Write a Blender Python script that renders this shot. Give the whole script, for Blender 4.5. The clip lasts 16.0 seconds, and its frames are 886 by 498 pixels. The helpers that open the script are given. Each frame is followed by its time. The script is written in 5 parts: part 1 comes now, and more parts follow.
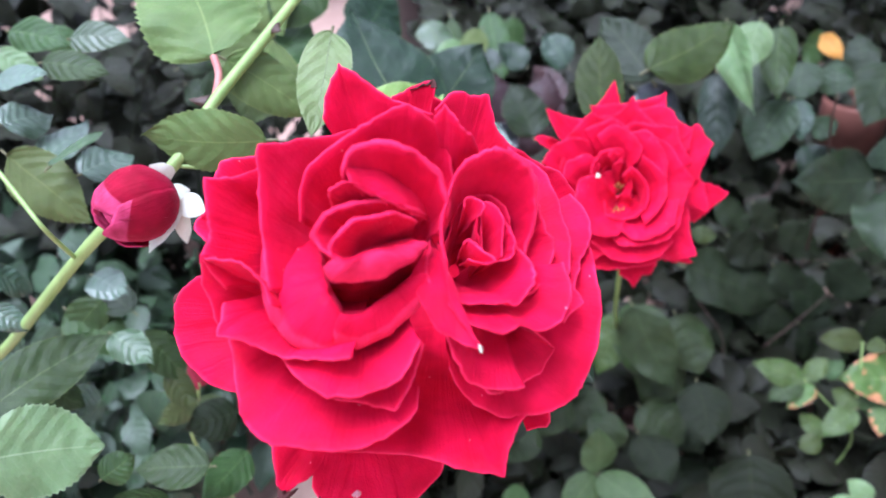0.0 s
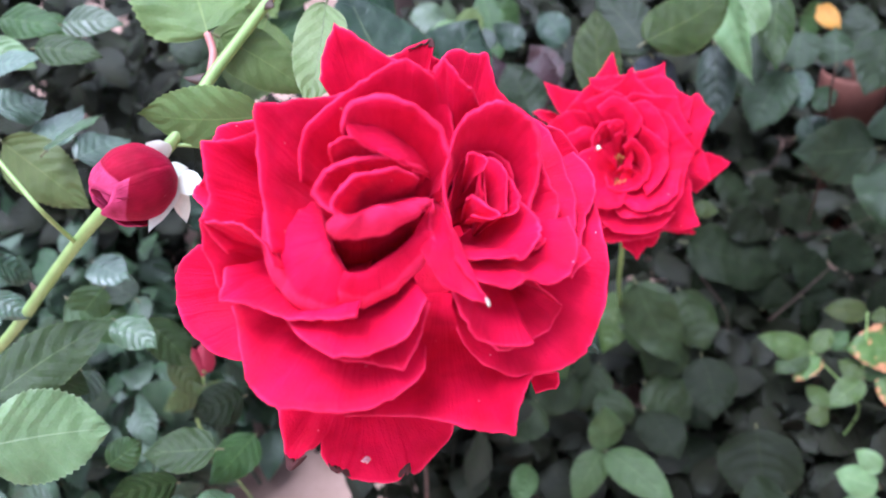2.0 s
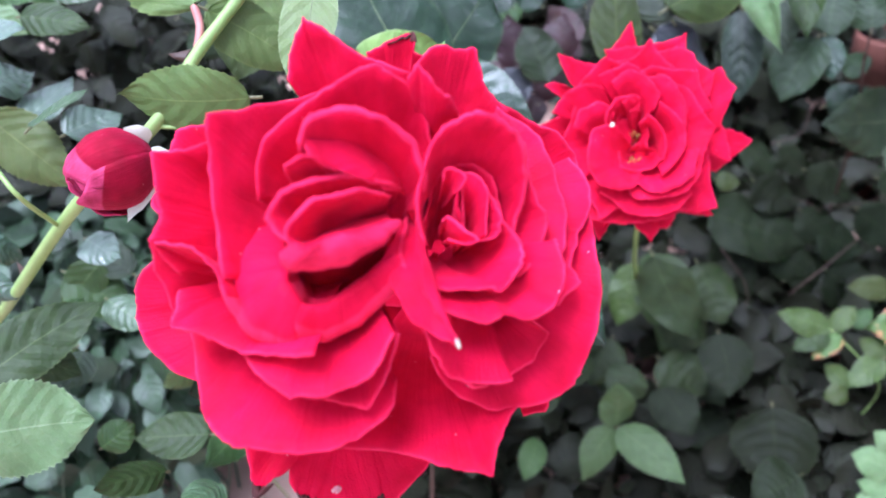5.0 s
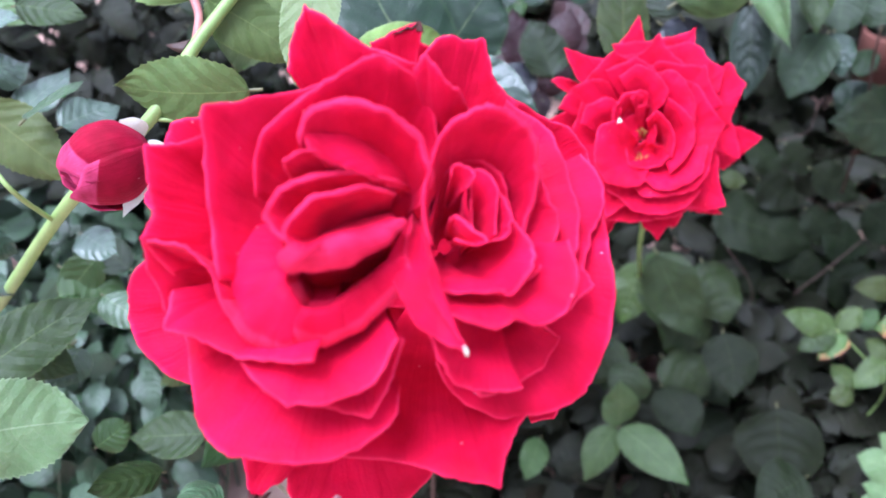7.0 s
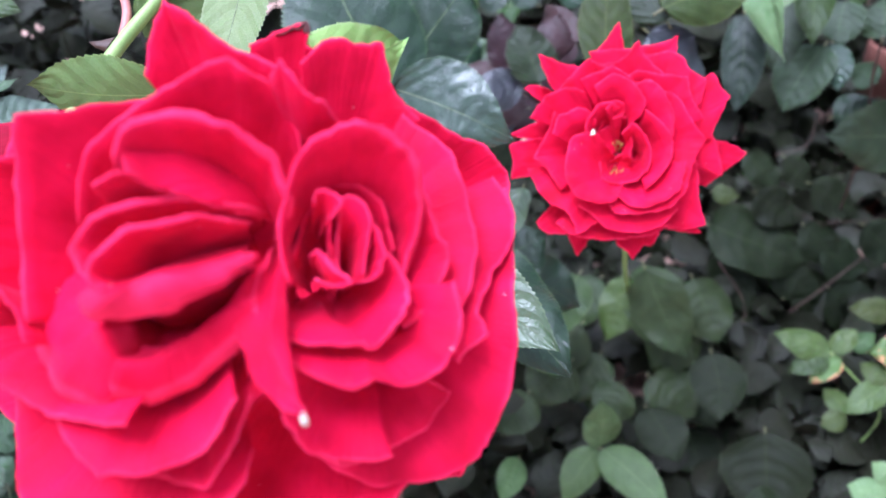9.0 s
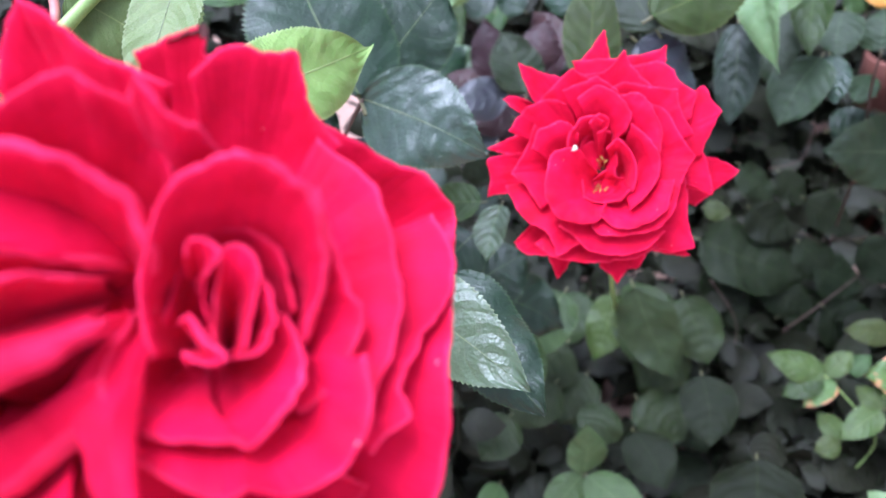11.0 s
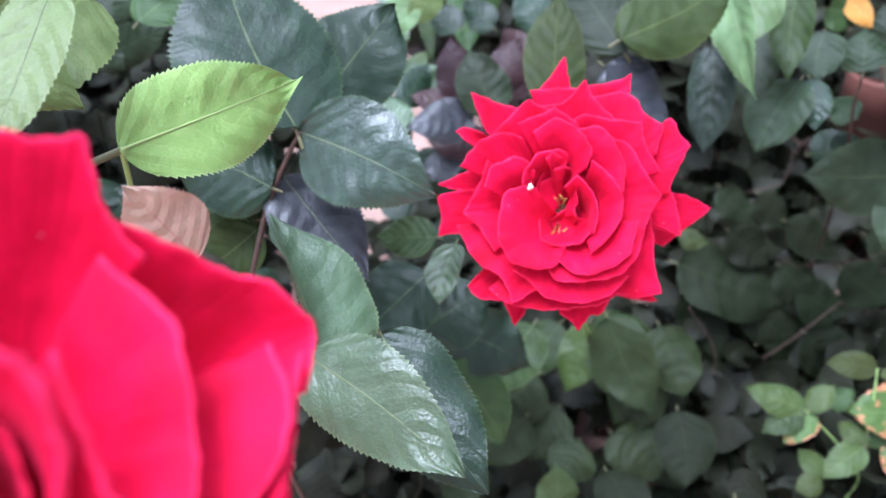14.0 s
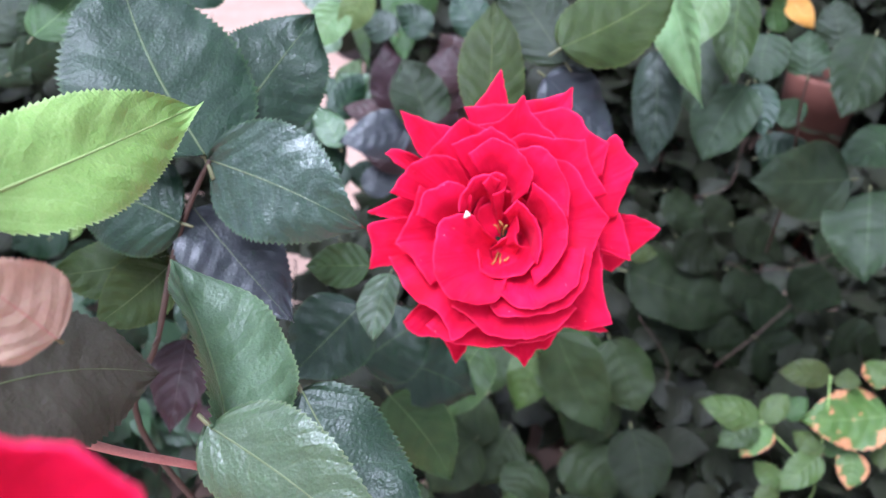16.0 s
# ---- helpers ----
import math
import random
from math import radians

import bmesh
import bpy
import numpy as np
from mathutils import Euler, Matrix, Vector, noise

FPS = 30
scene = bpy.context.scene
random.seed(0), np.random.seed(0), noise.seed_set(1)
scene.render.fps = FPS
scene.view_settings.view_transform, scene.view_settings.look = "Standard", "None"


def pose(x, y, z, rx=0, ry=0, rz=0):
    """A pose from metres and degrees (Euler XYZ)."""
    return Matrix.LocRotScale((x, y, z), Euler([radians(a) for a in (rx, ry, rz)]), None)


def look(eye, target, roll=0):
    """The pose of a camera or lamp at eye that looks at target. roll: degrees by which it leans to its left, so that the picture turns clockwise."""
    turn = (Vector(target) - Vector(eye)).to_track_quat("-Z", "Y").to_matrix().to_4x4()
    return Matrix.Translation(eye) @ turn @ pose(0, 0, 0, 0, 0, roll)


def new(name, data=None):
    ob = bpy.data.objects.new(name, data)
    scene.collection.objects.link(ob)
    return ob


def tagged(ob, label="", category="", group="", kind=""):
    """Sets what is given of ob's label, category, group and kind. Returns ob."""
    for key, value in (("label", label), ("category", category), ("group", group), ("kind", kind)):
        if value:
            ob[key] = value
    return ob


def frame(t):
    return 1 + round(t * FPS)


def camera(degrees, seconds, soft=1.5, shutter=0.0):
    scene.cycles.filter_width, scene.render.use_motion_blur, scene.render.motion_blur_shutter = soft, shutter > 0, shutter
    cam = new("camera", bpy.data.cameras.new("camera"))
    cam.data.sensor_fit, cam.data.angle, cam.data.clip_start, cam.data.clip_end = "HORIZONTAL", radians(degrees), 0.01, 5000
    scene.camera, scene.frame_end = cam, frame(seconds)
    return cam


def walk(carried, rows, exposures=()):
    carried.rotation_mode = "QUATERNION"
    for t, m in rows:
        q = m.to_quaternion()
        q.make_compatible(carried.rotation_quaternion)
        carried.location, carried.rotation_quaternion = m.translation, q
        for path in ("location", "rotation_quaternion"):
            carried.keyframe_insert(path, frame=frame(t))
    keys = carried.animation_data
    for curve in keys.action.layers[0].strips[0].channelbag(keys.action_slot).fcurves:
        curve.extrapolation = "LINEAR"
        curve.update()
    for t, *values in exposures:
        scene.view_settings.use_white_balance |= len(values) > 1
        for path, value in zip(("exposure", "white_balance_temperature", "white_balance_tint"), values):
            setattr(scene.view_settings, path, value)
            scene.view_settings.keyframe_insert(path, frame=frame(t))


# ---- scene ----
cam = camera(57.0, 16.0)
PATH = [
    (0, (-0.0001, -0.0018, 0.8013), (0.0005, 0.4211, 0.5345), 0.37),
    (0.5, (-0.0033, -0.0050, 0.7959), (-0.0030, 0.4169, 0.5276), -0.23),
    (1, (-0.0061, -0.0067, 0.7926), (-0.0061, 0.4149, 0.5239), -0.57),
    (1.5, (-0.0051, -0.0053, 0.7910), (-0.0048, 0.4160, 0.5216), -0.92),
    (2, (-0.0011, -0.0036, 0.7923), (-0.0008, 0.4162, 0.5206), -1.35),
    (2.5, (0.0033, 0.0037, 0.8005), (0.0033, 0.4155, 0.5170), -1.43),
    (3, (0.0107, 0.0095, 0.8038), (0.0040, 0.4142, 0.5103), -1.83),
    (3.5, (0.0152, 0.0169, 0.8001), (0.0044, 0.4214, 0.5064), -1.81),
    (4, (0.0145, 0.0223, 0.7990), (0.0013, 0.4259, 0.5042), -1.49),
    (4.5, (0.0123, 0.0223, 0.7969), (-0.0018, 0.4258, 0.5020), -1.67),
    (7, (0.0091, 0.0306, 0.7908), (-0.0054, 0.4323, 0.4934), -1.29),
    (7.5, (0.0164, 0.0387, 0.7869), (-0.0001, 0.4400, 0.4892), -1.22),
    (8, (0.0228, 0.0470, 0.7888), (0.0063, 0.4465, 0.4886), -0.67),
    (8.5, (0.0296, 0.0513, 0.7842), (0.0109, 0.4523, 0.4860), -0.51),
    (11, (0.0471, 0.0897, 0.7681), (0.0311, 0.4945, 0.4750), 0.48),
    (11.5, (0.0475, 0.0929, 0.7619), (0.0298, 0.4982, 0.4698), 1.55),
    (12, (0.0535, 0.1039, 0.7633), (0.0377, 0.5106, 0.4729), 1.10),
    (12.5, (0.0605, 0.1068, 0.7689), (0.0476, 0.5141, 0.4792), 0.81),
    (13, (0.0672, 0.1128, 0.7692), (0.0540, 0.5207, 0.4804), 0.80),
    (13.5, (0.0687, 0.1190, 0.7643), (0.0579, 0.5272, 0.4759), 0.75),
    (14, (0.0671, 0.1319, 0.7630), (0.0582, 0.5393, 0.4733), 1.15),
    (14.5, (0.0720, 0.1419, 0.7601), (0.0667, 0.5499, 0.4713), 0.96),
    (15, (0.0721, 0.1591, 0.7574), (0.0805, 0.5659, 0.4669), 2.07),
    (15.5, (0.0761, 0.1584, 0.7509), (0.0928, 0.5673, 0.4636), 1.54),
    (16, (0.0754, 0.1709, 0.7553), (0.0968, 0.5780, 0.4659), 1.89),
]
cam.data.dof.use_dof = True
cam.data.dof.focus_distance = 0.28
cam.data.dof.aperture_fstop = 13.0
walk(cam, [(t, look(eye, target, roll)) for t, eye, target, roll in PATH], [(0.0, 1.17, 5200, 19), (7.0, 1.25, 5130, 21), (12.0, 1.27, 5180, 20), (16.0, 1.25, 5230, 16)])

# world: bright overcast sky, soft sun from above and behind the camera's left
world = bpy.data.worlds.new("overcast_sky")
scene.world = world
world.use_nodes = True
wn = world.node_tree
sky = wn.nodes.new("ShaderNodeTexSky")
sky.sky_type = "NISHITA"
sky.sun_disc = False
sky.sun_elevation = radians(75)
sky.sun_rotation = radians(280)
sky.air_density, sky.dust_density, sky.ozone_density = 1.0, 4.0, 1.0
wash = wn.nodes.new("ShaderNodeHueSaturation")
wash.inputs["Saturation"].default_value = 0.15
wn.links.new(sky.outputs["Color"], wash.inputs["Color"])
wn.links.new(wash.outputs["Color"], wn.nodes["Background"].inputs["Color"])
wn.nodes["Background"].inputs["Strength"].default_value = 0.15
sun = new("sun", bpy.data.lights.new("sun", "SUN"))
sun.data.energy, sun.data.angle, sun.data.color = 1.95, radians(30), (1.0, 0.98, 0.96)
sun.matrix_world = look((-0.55, -0.2, 2.4), (0.0, 0.3, 0.4))


# ---- materials ----
def shader(name, rough=0.5):
    m = bpy.data.materials.new(name)
    m.use_nodes = True
    nt = m.node_tree
    b = nt.nodes["Principled BSDF"]
    b.inputs["Roughness"].default_value = rough
    return m, nt, b


def node(nt, kind, **inputs):
    n = nt.nodes.new(kind)
    for k, v in inputs.items():
        n.inputs[k.replace("_", " ")].default_value = v
    return n


def math_node(nt, op, a, b=None, c=None):
    n = nt.nodes.new("ShaderNodeMath")
    n.operation = op
    for k, v in enumerate((a, b, c)):
        if v is None:
            continue
        if isinstance(v, (int, float)):
            n.inputs[k].default_value = v
        else:
            nt.links.new(v, n.inputs[k])
    return n.outputs[0]


def ramp(nt, fac, stops):
    n = nt.nodes.new("ShaderNodeValToRGB")
    el = n.color_ramp.elements
    while len(el) < len(stops):
        el.new(0.5)
    for e, (p, c) in zip(el, stops):
        e.position, e.color = p, (*c, 1)
    nt.links.new(fac, n.inputs["Fac"])
    return n.outputs["Color"]


def mix(nt, fac, a, b, mode="MIX"):
    n = nt.nodes.new("ShaderNodeMix")
    n.data_type, n.blend_type = "RGBA", mode
    for sock, v in ((n.inputs["Factor"], fac), (n.inputs[6], a), (n.inputs[7], b)):
        if isinstance(v, (int, float)):
            sock.default_value = v
        elif isinstance(v, tuple):
            sock.default_value = (*v, 1)
        else:
            nt.links.new(v, sock)
    return n.outputs[2]


def bump(nt, b, height, strength, dist):
    n = node(nt, "ShaderNodeBump", Strength=strength, Distance=dist)
    nt.links.new(height, n.inputs["Height"])
    nt.links.new(n.outputs["Normal"], b.inputs["Normal"])


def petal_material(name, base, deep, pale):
    """Velvety rose petal: fine veins running to the rim, blotches, thin rim paler in mottled stretches."""
    m, nt, b = shader(name, 0.62)
    uv = nt.nodes.new("ShaderNodeUVMap")
    uv.uv_map = "petal"
    sep = nt.nodes.new("ShaderNodeSeparateXYZ")
    nt.links.new(uv.outputs["UV"], sep.inputs[0])
    co = nt.nodes.new("ShaderNodeTexCoord")
    blot = node(nt, "ShaderNodeTexNoise", Scale=90.0, Detail=4.0)
    nt.links.new(co.outputs["Object"], blot.inputs["Vector"])
    grain = node(nt, "ShaderNodeTexNoise", Scale=1600.0, Detail=3.0)
    nt.links.new(co.outputs["Object"], grain.inputs["Vector"])
    stretch = node(nt, "ShaderNodeMapping", Scale=(38.0, 2.2, 1.0))
    nt.links.new(uv.outputs["UV"], stretch.inputs["Vector"])
    vein = node(nt, "ShaderNodeTexNoise", Scale=1.0, Detail=3.0)
    nt.links.new(stretch.outputs[0], vein.inputs["Vector"])
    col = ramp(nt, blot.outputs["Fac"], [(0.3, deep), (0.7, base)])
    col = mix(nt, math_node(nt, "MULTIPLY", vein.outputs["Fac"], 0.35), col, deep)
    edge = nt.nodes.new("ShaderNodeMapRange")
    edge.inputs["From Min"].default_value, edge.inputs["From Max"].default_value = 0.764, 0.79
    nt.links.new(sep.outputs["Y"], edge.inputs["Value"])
    mottled = math_node(nt, "MULTIPLY_ADD", blot.outputs["Fac"], 1.5, -0.3)
    col = mix(nt, math_node(nt, "MULTIPLY", edge.outputs[0], mottled), col, pale)
    dust = node(nt, "ShaderNodeTexVoronoi", Scale=150.0)
    nt.links.new(co.outputs["Object"], dust.inputs["Vector"])
    col = mix(nt, math_node(nt, "MULTIPLY", math_node(nt, "LESS_THAN", dust.outputs["Distance"], 0.036), 0.5), col, (0.9, 0.45, 0.55))
    nt.links.new(col, b.inputs["Base Color"])
    b.inputs["Sheen Weight"].default_value = 0.24
    b.inputs["Sheen Roughness"].default_value = 0.45
    b.inputs["Sheen Tint"].default_value = (1.0, 0.10, 0.25, 1)
    b.inputs["Specular IOR Level"].default_value = 0.07
    b.inputs["Subsurface Weight"].default_value = 0.05
    b.inputs["Subsurface Radius"].default_value = (1.0, 0.15, 0.2)
    b.inputs["Subsurface Scale"].default_value = 0.004
    h = math_node(nt, "ADD", math_node(nt, "MULTIPLY", vein.outputs["Fac"], 0.7), math_node(nt, "MULTIPLY", grain.outputs["Fac"], 0.3))
    bump(nt, b, h, 0.6, 0.0010)
    return m


def leaf_material(name, base, dark, vein, rough=0.38, burn=0.0, joined=False, shine=0.3):
    """Leaf blade: midrib and side veins drawn by the blade's own length and width, puckered between the veins."""
    m, nt, b = shader(name, rough)
    uv = nt.nodes.new("ShaderNodeUVMap")
    uv.uv_map = "blade"
    sep = nt.nodes.new("ShaderNodeSeparateXYZ")
    nt.links.new(uv.outputs["UV"], sep.inputs[0])
    across = math_node(nt, "ABSOLUTE", sep.outputs["X"])
    rib = math_node(nt, "LESS_THAN", across, math_node(nt, "MULTIPLY_ADD", sep.outputs["Y"], -0.016, 0.026))
    co = nt.nodes.new("ShaderNodeTexCoord")
    stray = node(nt, "ShaderNodeTexNoise", Scale=45.0, Detail=2.0)
    nt.links.new(co.outputs["Object"], stray.inputs["Vector"])
    bend = math_node(nt, "MULTIPLY", math_node(nt, "POWER", across, 1.3), 0.26)
    bend = math_node(nt, "MULTIPLY_ADD", stray.outputs["Fac"], 0.18, bend)
    lane = math_node(nt, "FRACT", math_node(nt, "MULTIPLY", math_node(nt, "SUBTRACT", sep.outputs["Y"], bend), 6.4))
    lane = math_node(nt, "ABSOLUTE", math_node(nt, "SUBTRACT", lane, 0.5))
    side = nt.nodes.new("ShaderNodeMapRange")
    side.inputs["From Min"].default_value, side.inputs["From Max"].default_value = 0.43, 0.5
    nt.links.new(lane, side.inputs["Value"])
    blot = node(nt, "ShaderNodeTexNoise", Scale=60.0, Detail=5.0)
    nt.links.new(co.outputs["Object"], blot.inputs["Vector"])
    fine = node(nt, "ShaderNodeTexVoronoi", Scale=700.0)
    nt.links.new(co.outputs["Object"], fine.inputs["Vector"])
    net = node(nt, "ShaderNodeTexVoronoi", Scale=1000.0)
    net.feature = "DISTANCE_TO_EDGE"
    nt.links.new(co.outputs["Object"], net.inputs["Vector"])
    thread = nt.nodes.new("ShaderNodeMapRange")
    thread.inputs["From Min"].default_value, thread.inputs["From Max"].default_value = 0.10, 0.02
    nt.links.new(net.outputs["Distance"], thread.inputs["Value"])
    info = nt.nodes.new("ShaderNodeNewGeometry" if joined else "ShaderNodeObjectInfo")
    chance = info.outputs["Random Per Island" if joined else "Random"]
    col = ramp(nt, blot.outputs["Fac"], [(0.3, dark), (0.72, base)])
    col = mix(nt, math_node(nt, "MULTIPLY", side.outputs[0], 0.09), col, vein)
    col = mix(nt, math_node(nt, "MULTIPLY", thread.outputs[0], 0.10), col, vein)
    col = mix(nt, math_node(nt, "MULTIPLY", rib, 0.5), col, vein)
    margin = nt.nodes.new("ShaderNodeMapRange")
    margin.inputs["From Min"].default_value, margin.inputs["From Max"].default_value = 0.95, 0.99
    nt.links.new(across, margin.inputs["Value"])
    col = mix(nt, math_node(nt, "MULTIPLY", margin.outputs[0], 0.0 if joined else 0.4), col, vein)
    hue = nt.nodes.new("ShaderNodeHueSaturation")
    nt.links.new(col, hue.inputs["Color"])
    nt.links.new(math_node(nt, "MULTIPLY_ADD", chance, 0.5, 0.75), hue.inputs["Value"])
    nt.links.new(math_node(nt, "MULTIPLY_ADD", chance, 0.03, 0.492 if joined else 0.485), hue.inputs["Hue"])
    col = hue.outputs["Color"]
    if burn:
        spot = node(nt, "ShaderNodeTexNoise", Scale=55.0, Detail=4.0, Roughness=0.6)
        nt.links.new(co.outputs["Object"], spot.inputs["Vector"])
        scorch = math_node(nt, "MULTIPLY_ADD", math_node(nt, "POWER", across, 2.5), 0.15, spot.outputs["Fac"])
        rust = ramp(nt, fine.outputs["Distance"], [(0.1, (0.22, 0.08, 0.03)), (0.7, (0.50, 0.24, 0.11))])
        col = mix(nt, math_node(nt, "GREATER_THAN", scorch, 1.0 - burn), col, rust)
    nt.links.new(col, b.inputs["Base Color"])
    b.inputs["Specular IOR Level"].default_value = shine
    b.inputs["Coat Weight"].default_value = 0.3 if shine > 0.9 else 0.0
    b.inputs["Coat Roughness"].default_value = 0.3
    b.inputs["Subsurface Weight"].default_value = 0.12
    b.inputs["Subsurface Radius"].default_value = (0.3, 1.0, 0.2)
    b.inputs["Subsurface Scale"].default_value = 0.0015
    h = math_node(nt, "ADD", math_node(nt, "MULTIPLY", lane, -0.24), math_node(nt, "MULTIPLY", fine.outputs["Distance"], 0.05))
    h = math_node(nt, "ADD", h, math_node(nt, "MULTIPLY", blot.outputs["Fac"], 0.5))
    h = math_node(nt, "ADD", h, math_node(nt, "MULTIPLY", thread.outputs[0], -0.012))
    bump(nt, b, h, 1.0, 0.0032)
    return m


def plain_material(name, a, c, rough, scale, depth=0.001):
    m, nt, b = shader(name, rough)
    co = nt.nodes.new("ShaderNodeTexCoord")
    big = node(nt, "ShaderNodeTexNoise", Scale=scale, Detail=6.0, Roughness=0.65)
    nt.links.new(co.outputs["Object"], big.inputs["Vector"])
    fine = node(nt, "ShaderNodeTexNoise", Scale=scale * 18, Detail=3.0)
    nt.links.new(co.outputs["Object"], fine.inputs["Vector"])
    both = math_node(nt, "MULTIPLY_ADD", fine.outputs["Fac"], 0.35, math_node(nt, "MULTIPLY", big.outputs["Fac"], 0.65))
    nt.links.new(ramp(nt, both, [(0.3, a), (0.7, c)]), b.inputs["Base Color"])
    bump(nt, b, both, 0.5, depth)
    return m


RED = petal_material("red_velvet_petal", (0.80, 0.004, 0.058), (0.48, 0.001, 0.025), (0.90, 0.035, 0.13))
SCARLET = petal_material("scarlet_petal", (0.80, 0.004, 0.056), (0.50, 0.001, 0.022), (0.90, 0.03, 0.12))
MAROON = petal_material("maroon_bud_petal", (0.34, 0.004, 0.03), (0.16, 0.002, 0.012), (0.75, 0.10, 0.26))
CHAR = plain_material("withered_petal_tip", (0.02, 0.006, 0.006), (0.10, 0.015, 0.012), 0.8, 300.0)
STAMEN = plain_material("dry_stamen", (0.30, 0.11, 0.03), (0.60, 0.32, 0.08), 0.7, 400.0)
LIGHT = leaf_material("young_leaf", (0.25, 0.36, 0.10), (0.17, 0.27, 0.060), (0.46, 0.55, 0.26), 0.42)
YOUNG = leaf_material("pale_young_leaf", (0.20, 0.28, 0.105), (0.13, 0.20, 0.06), (0.34, 0.42, 0.22), 0.42)
PALE = leaf_material("pale_leaf", (0.16, 0.24, 0.10), (0.095, 0.16, 0.06), (0.27, 0.35, 0.20), 0.36)
GLOSS = leaf_material("glossy_bluish_leaf", (0.085, 0.140, 0.085), (0.052, 0.095, 0.056), (0.16, 0.22, 0.13), 0.24, shine=0.95)
SAP = leaf_material("fresh_green_leaf", (0.070, 0.108, 0.036), (0.045, 0.074, 0.021), (0.13, 0.17, 0.07), 0.42, shine=0.25)
# dimmer copy of the green leaf: shade on the lower leaves put into colour
DIMMED = leaf_material("shade_dimmed_leaf", (0.034, 0.050, 0.016), (0.020, 0.032, 0.010), (0.06, 0.08, 0.03), 0.45, shine=0.2)
MID = leaf_material("green_leaf", (0.042, 0.076, 0.020), (0.022, 0.044, 0.012), (0.14, 0.20, 0.07), 0.40, shine=0.2)
MOSS = leaf_material("dark_olive_leaf", (0.042, 0.062, 0.016), (0.024, 0.038, 0.010), (0.12, 0.14, 0.04), 0.45, shine=0.15)
OLIVE = leaf_material("olive_leaf", (0.125, 0.170, 0.052), (0.080, 0.118, 0.034), (0.20, 0.25, 0.08), 0.48, shine=0.2)
DARK = leaf_material("dark_glossy_leaf", (0.018, 0.038, 0.019), (0.010, 0.023, 0.012), (0.07, 0.11, 0.04), 0.28, shine=0.3)
WET = leaf_material("wet_shining_leaf", (0.022, 0.046, 0.024), (0.011, 0.026, 0.014), (0.08, 0.12, 0.055), 0.22, shine=0.7)
SHEEN = leaf_material("light_sheen_leaf", (0.080, 0.126, 0.062), (0.048, 0.084, 0.038), (0.20, 0.26, 0.11), 0.3, shine=0.55)
# shade and the veiling haze over this leaf are both put into its colour
DULL = leaf_material("dull_shaded_leaf", (0.078, 0.070, 0.048), (0.054, 0.048, 0.032), (0.075, 0.068, 0.042), 0.5, shine=0.15)
SLATE = leaf_material("slate_grey_leaf", (0.036, 0.040, 0.046), (0.022, 0.025, 0.029), (0.08, 0.085, 0.09), 0.3, shine=0.5)
BLUE = leaf_material("grey_green_leaf", (0.030, 0.046, 0.021), (0.016, 0.027, 0.012), (0.075, 0.10, 0.045), 0.38, shine=0.16)
PURPLE = leaf_material("purplish_young_leaf", (0.050, 0.022, 0.023), (0.026, 0.012, 0.013), (0.10, 0.07, 0.065), 0.34, shine=0.22)
LIME = leaf_material("small_yellowish_leaf", (0.060, 0.085, 0.019), (0.034, 0.053, 0.010), (0.13, 0.16, 0.06), 0.4)
SCORCHED = leaf_material("scorched_leaf", (0.082, 0.128, 0.026), (0.045, 0.082, 0.015), (0.17, 0.21, 0.09), 0.4, 0.405)
# base colour kept very dark: the shade inside the shrubs is put into it
SHADE = leaf_material("shaded_shrub_leaf", (0.023, 0.024, 0.013), (0.014, 0.015, 0.008), (0.027, 0.028, 0.015), 0.5, 0.0, True, 0.16)
SHRUB = leaf_material("green_shrub_leaf", (0.055, 0.088, 0.044), (0.034, 0.058, 0.028), (0.075, 0.11, 0.06), 0.38, 0.0, True, 0.5)
STALK = plain_material("leaf_stalk", (0.085, 0.085, 0.035), (0.15, 0.14, 0.06), 0.5, 90.0, 0.0003)
RIB = plain_material("pale_midrib", (0.30, 0.40, 0.13), (0.38, 0.47, 0.18), 0.45, 90.0, 0.0003)
DIM_RIB = plain_material("green_midrib", (0.07, 0.095, 0.035), (0.13, 0.15, 0.06), 0.45, 90.0, 0.0003)
DRY = leaf_material("dry_beige_leaf", (0.52, 0.36, 0.27), (0.36, 0.235, 0.17), (0.40, 0.20, 0.155), 0.55, shine=0.15)
YELLOW = leaf_material("withered_yellow_leaf", (0.45, 0.19, 0.03), (0.30, 0.11, 0.02), (0.50, 0.30, 0.12), 0.5)
STEM = plain_material("green_cane", (0.20, 0.32, 0.08), (0.34, 0.46, 0.15), 0.45, 60.0, 0.0004)
TWIG = plain_material("reddish_twig", (0.035, 0.018, 0.012), (0.085, 0.042, 0.027), 0.6, 120.0, 0.0005)
PINK = plain_material("pinkish_stalk", (0.38, 0.12, 0.11), (0.55, 0.24, 0.20), 0.5, 90.0, 0.0004)
MAROON_LEAF = plain_material("dark_bud_petal", (0.22, 0.006, 0.02), (0.38, 0.01, 0.04), 0.6, 200.0, 0.0003)
SEPAL = plain_material("pale_sepal", (0.55, 0.60, 0.45), (0.80, 0.80, 0.72), 0.6, 90.0, 0.0004)
FRAY = plain_material("frayed_petal", (0.50, 0.10, 0.14), (0.75, 0.50, 0.52), 0.7, 500.0, 0.0003)
PAVING = plain_material("pinkish_paving", (0.34, 0.21, 0.16), (0.50, 0.33, 0.27), 0.85, 14.0, 0.002)
CLAY = plain_material("terracotta", (0.10, 0.034, 0.022), (0.17, 0.058, 0.038), 0.8, 20.0, 0.001)
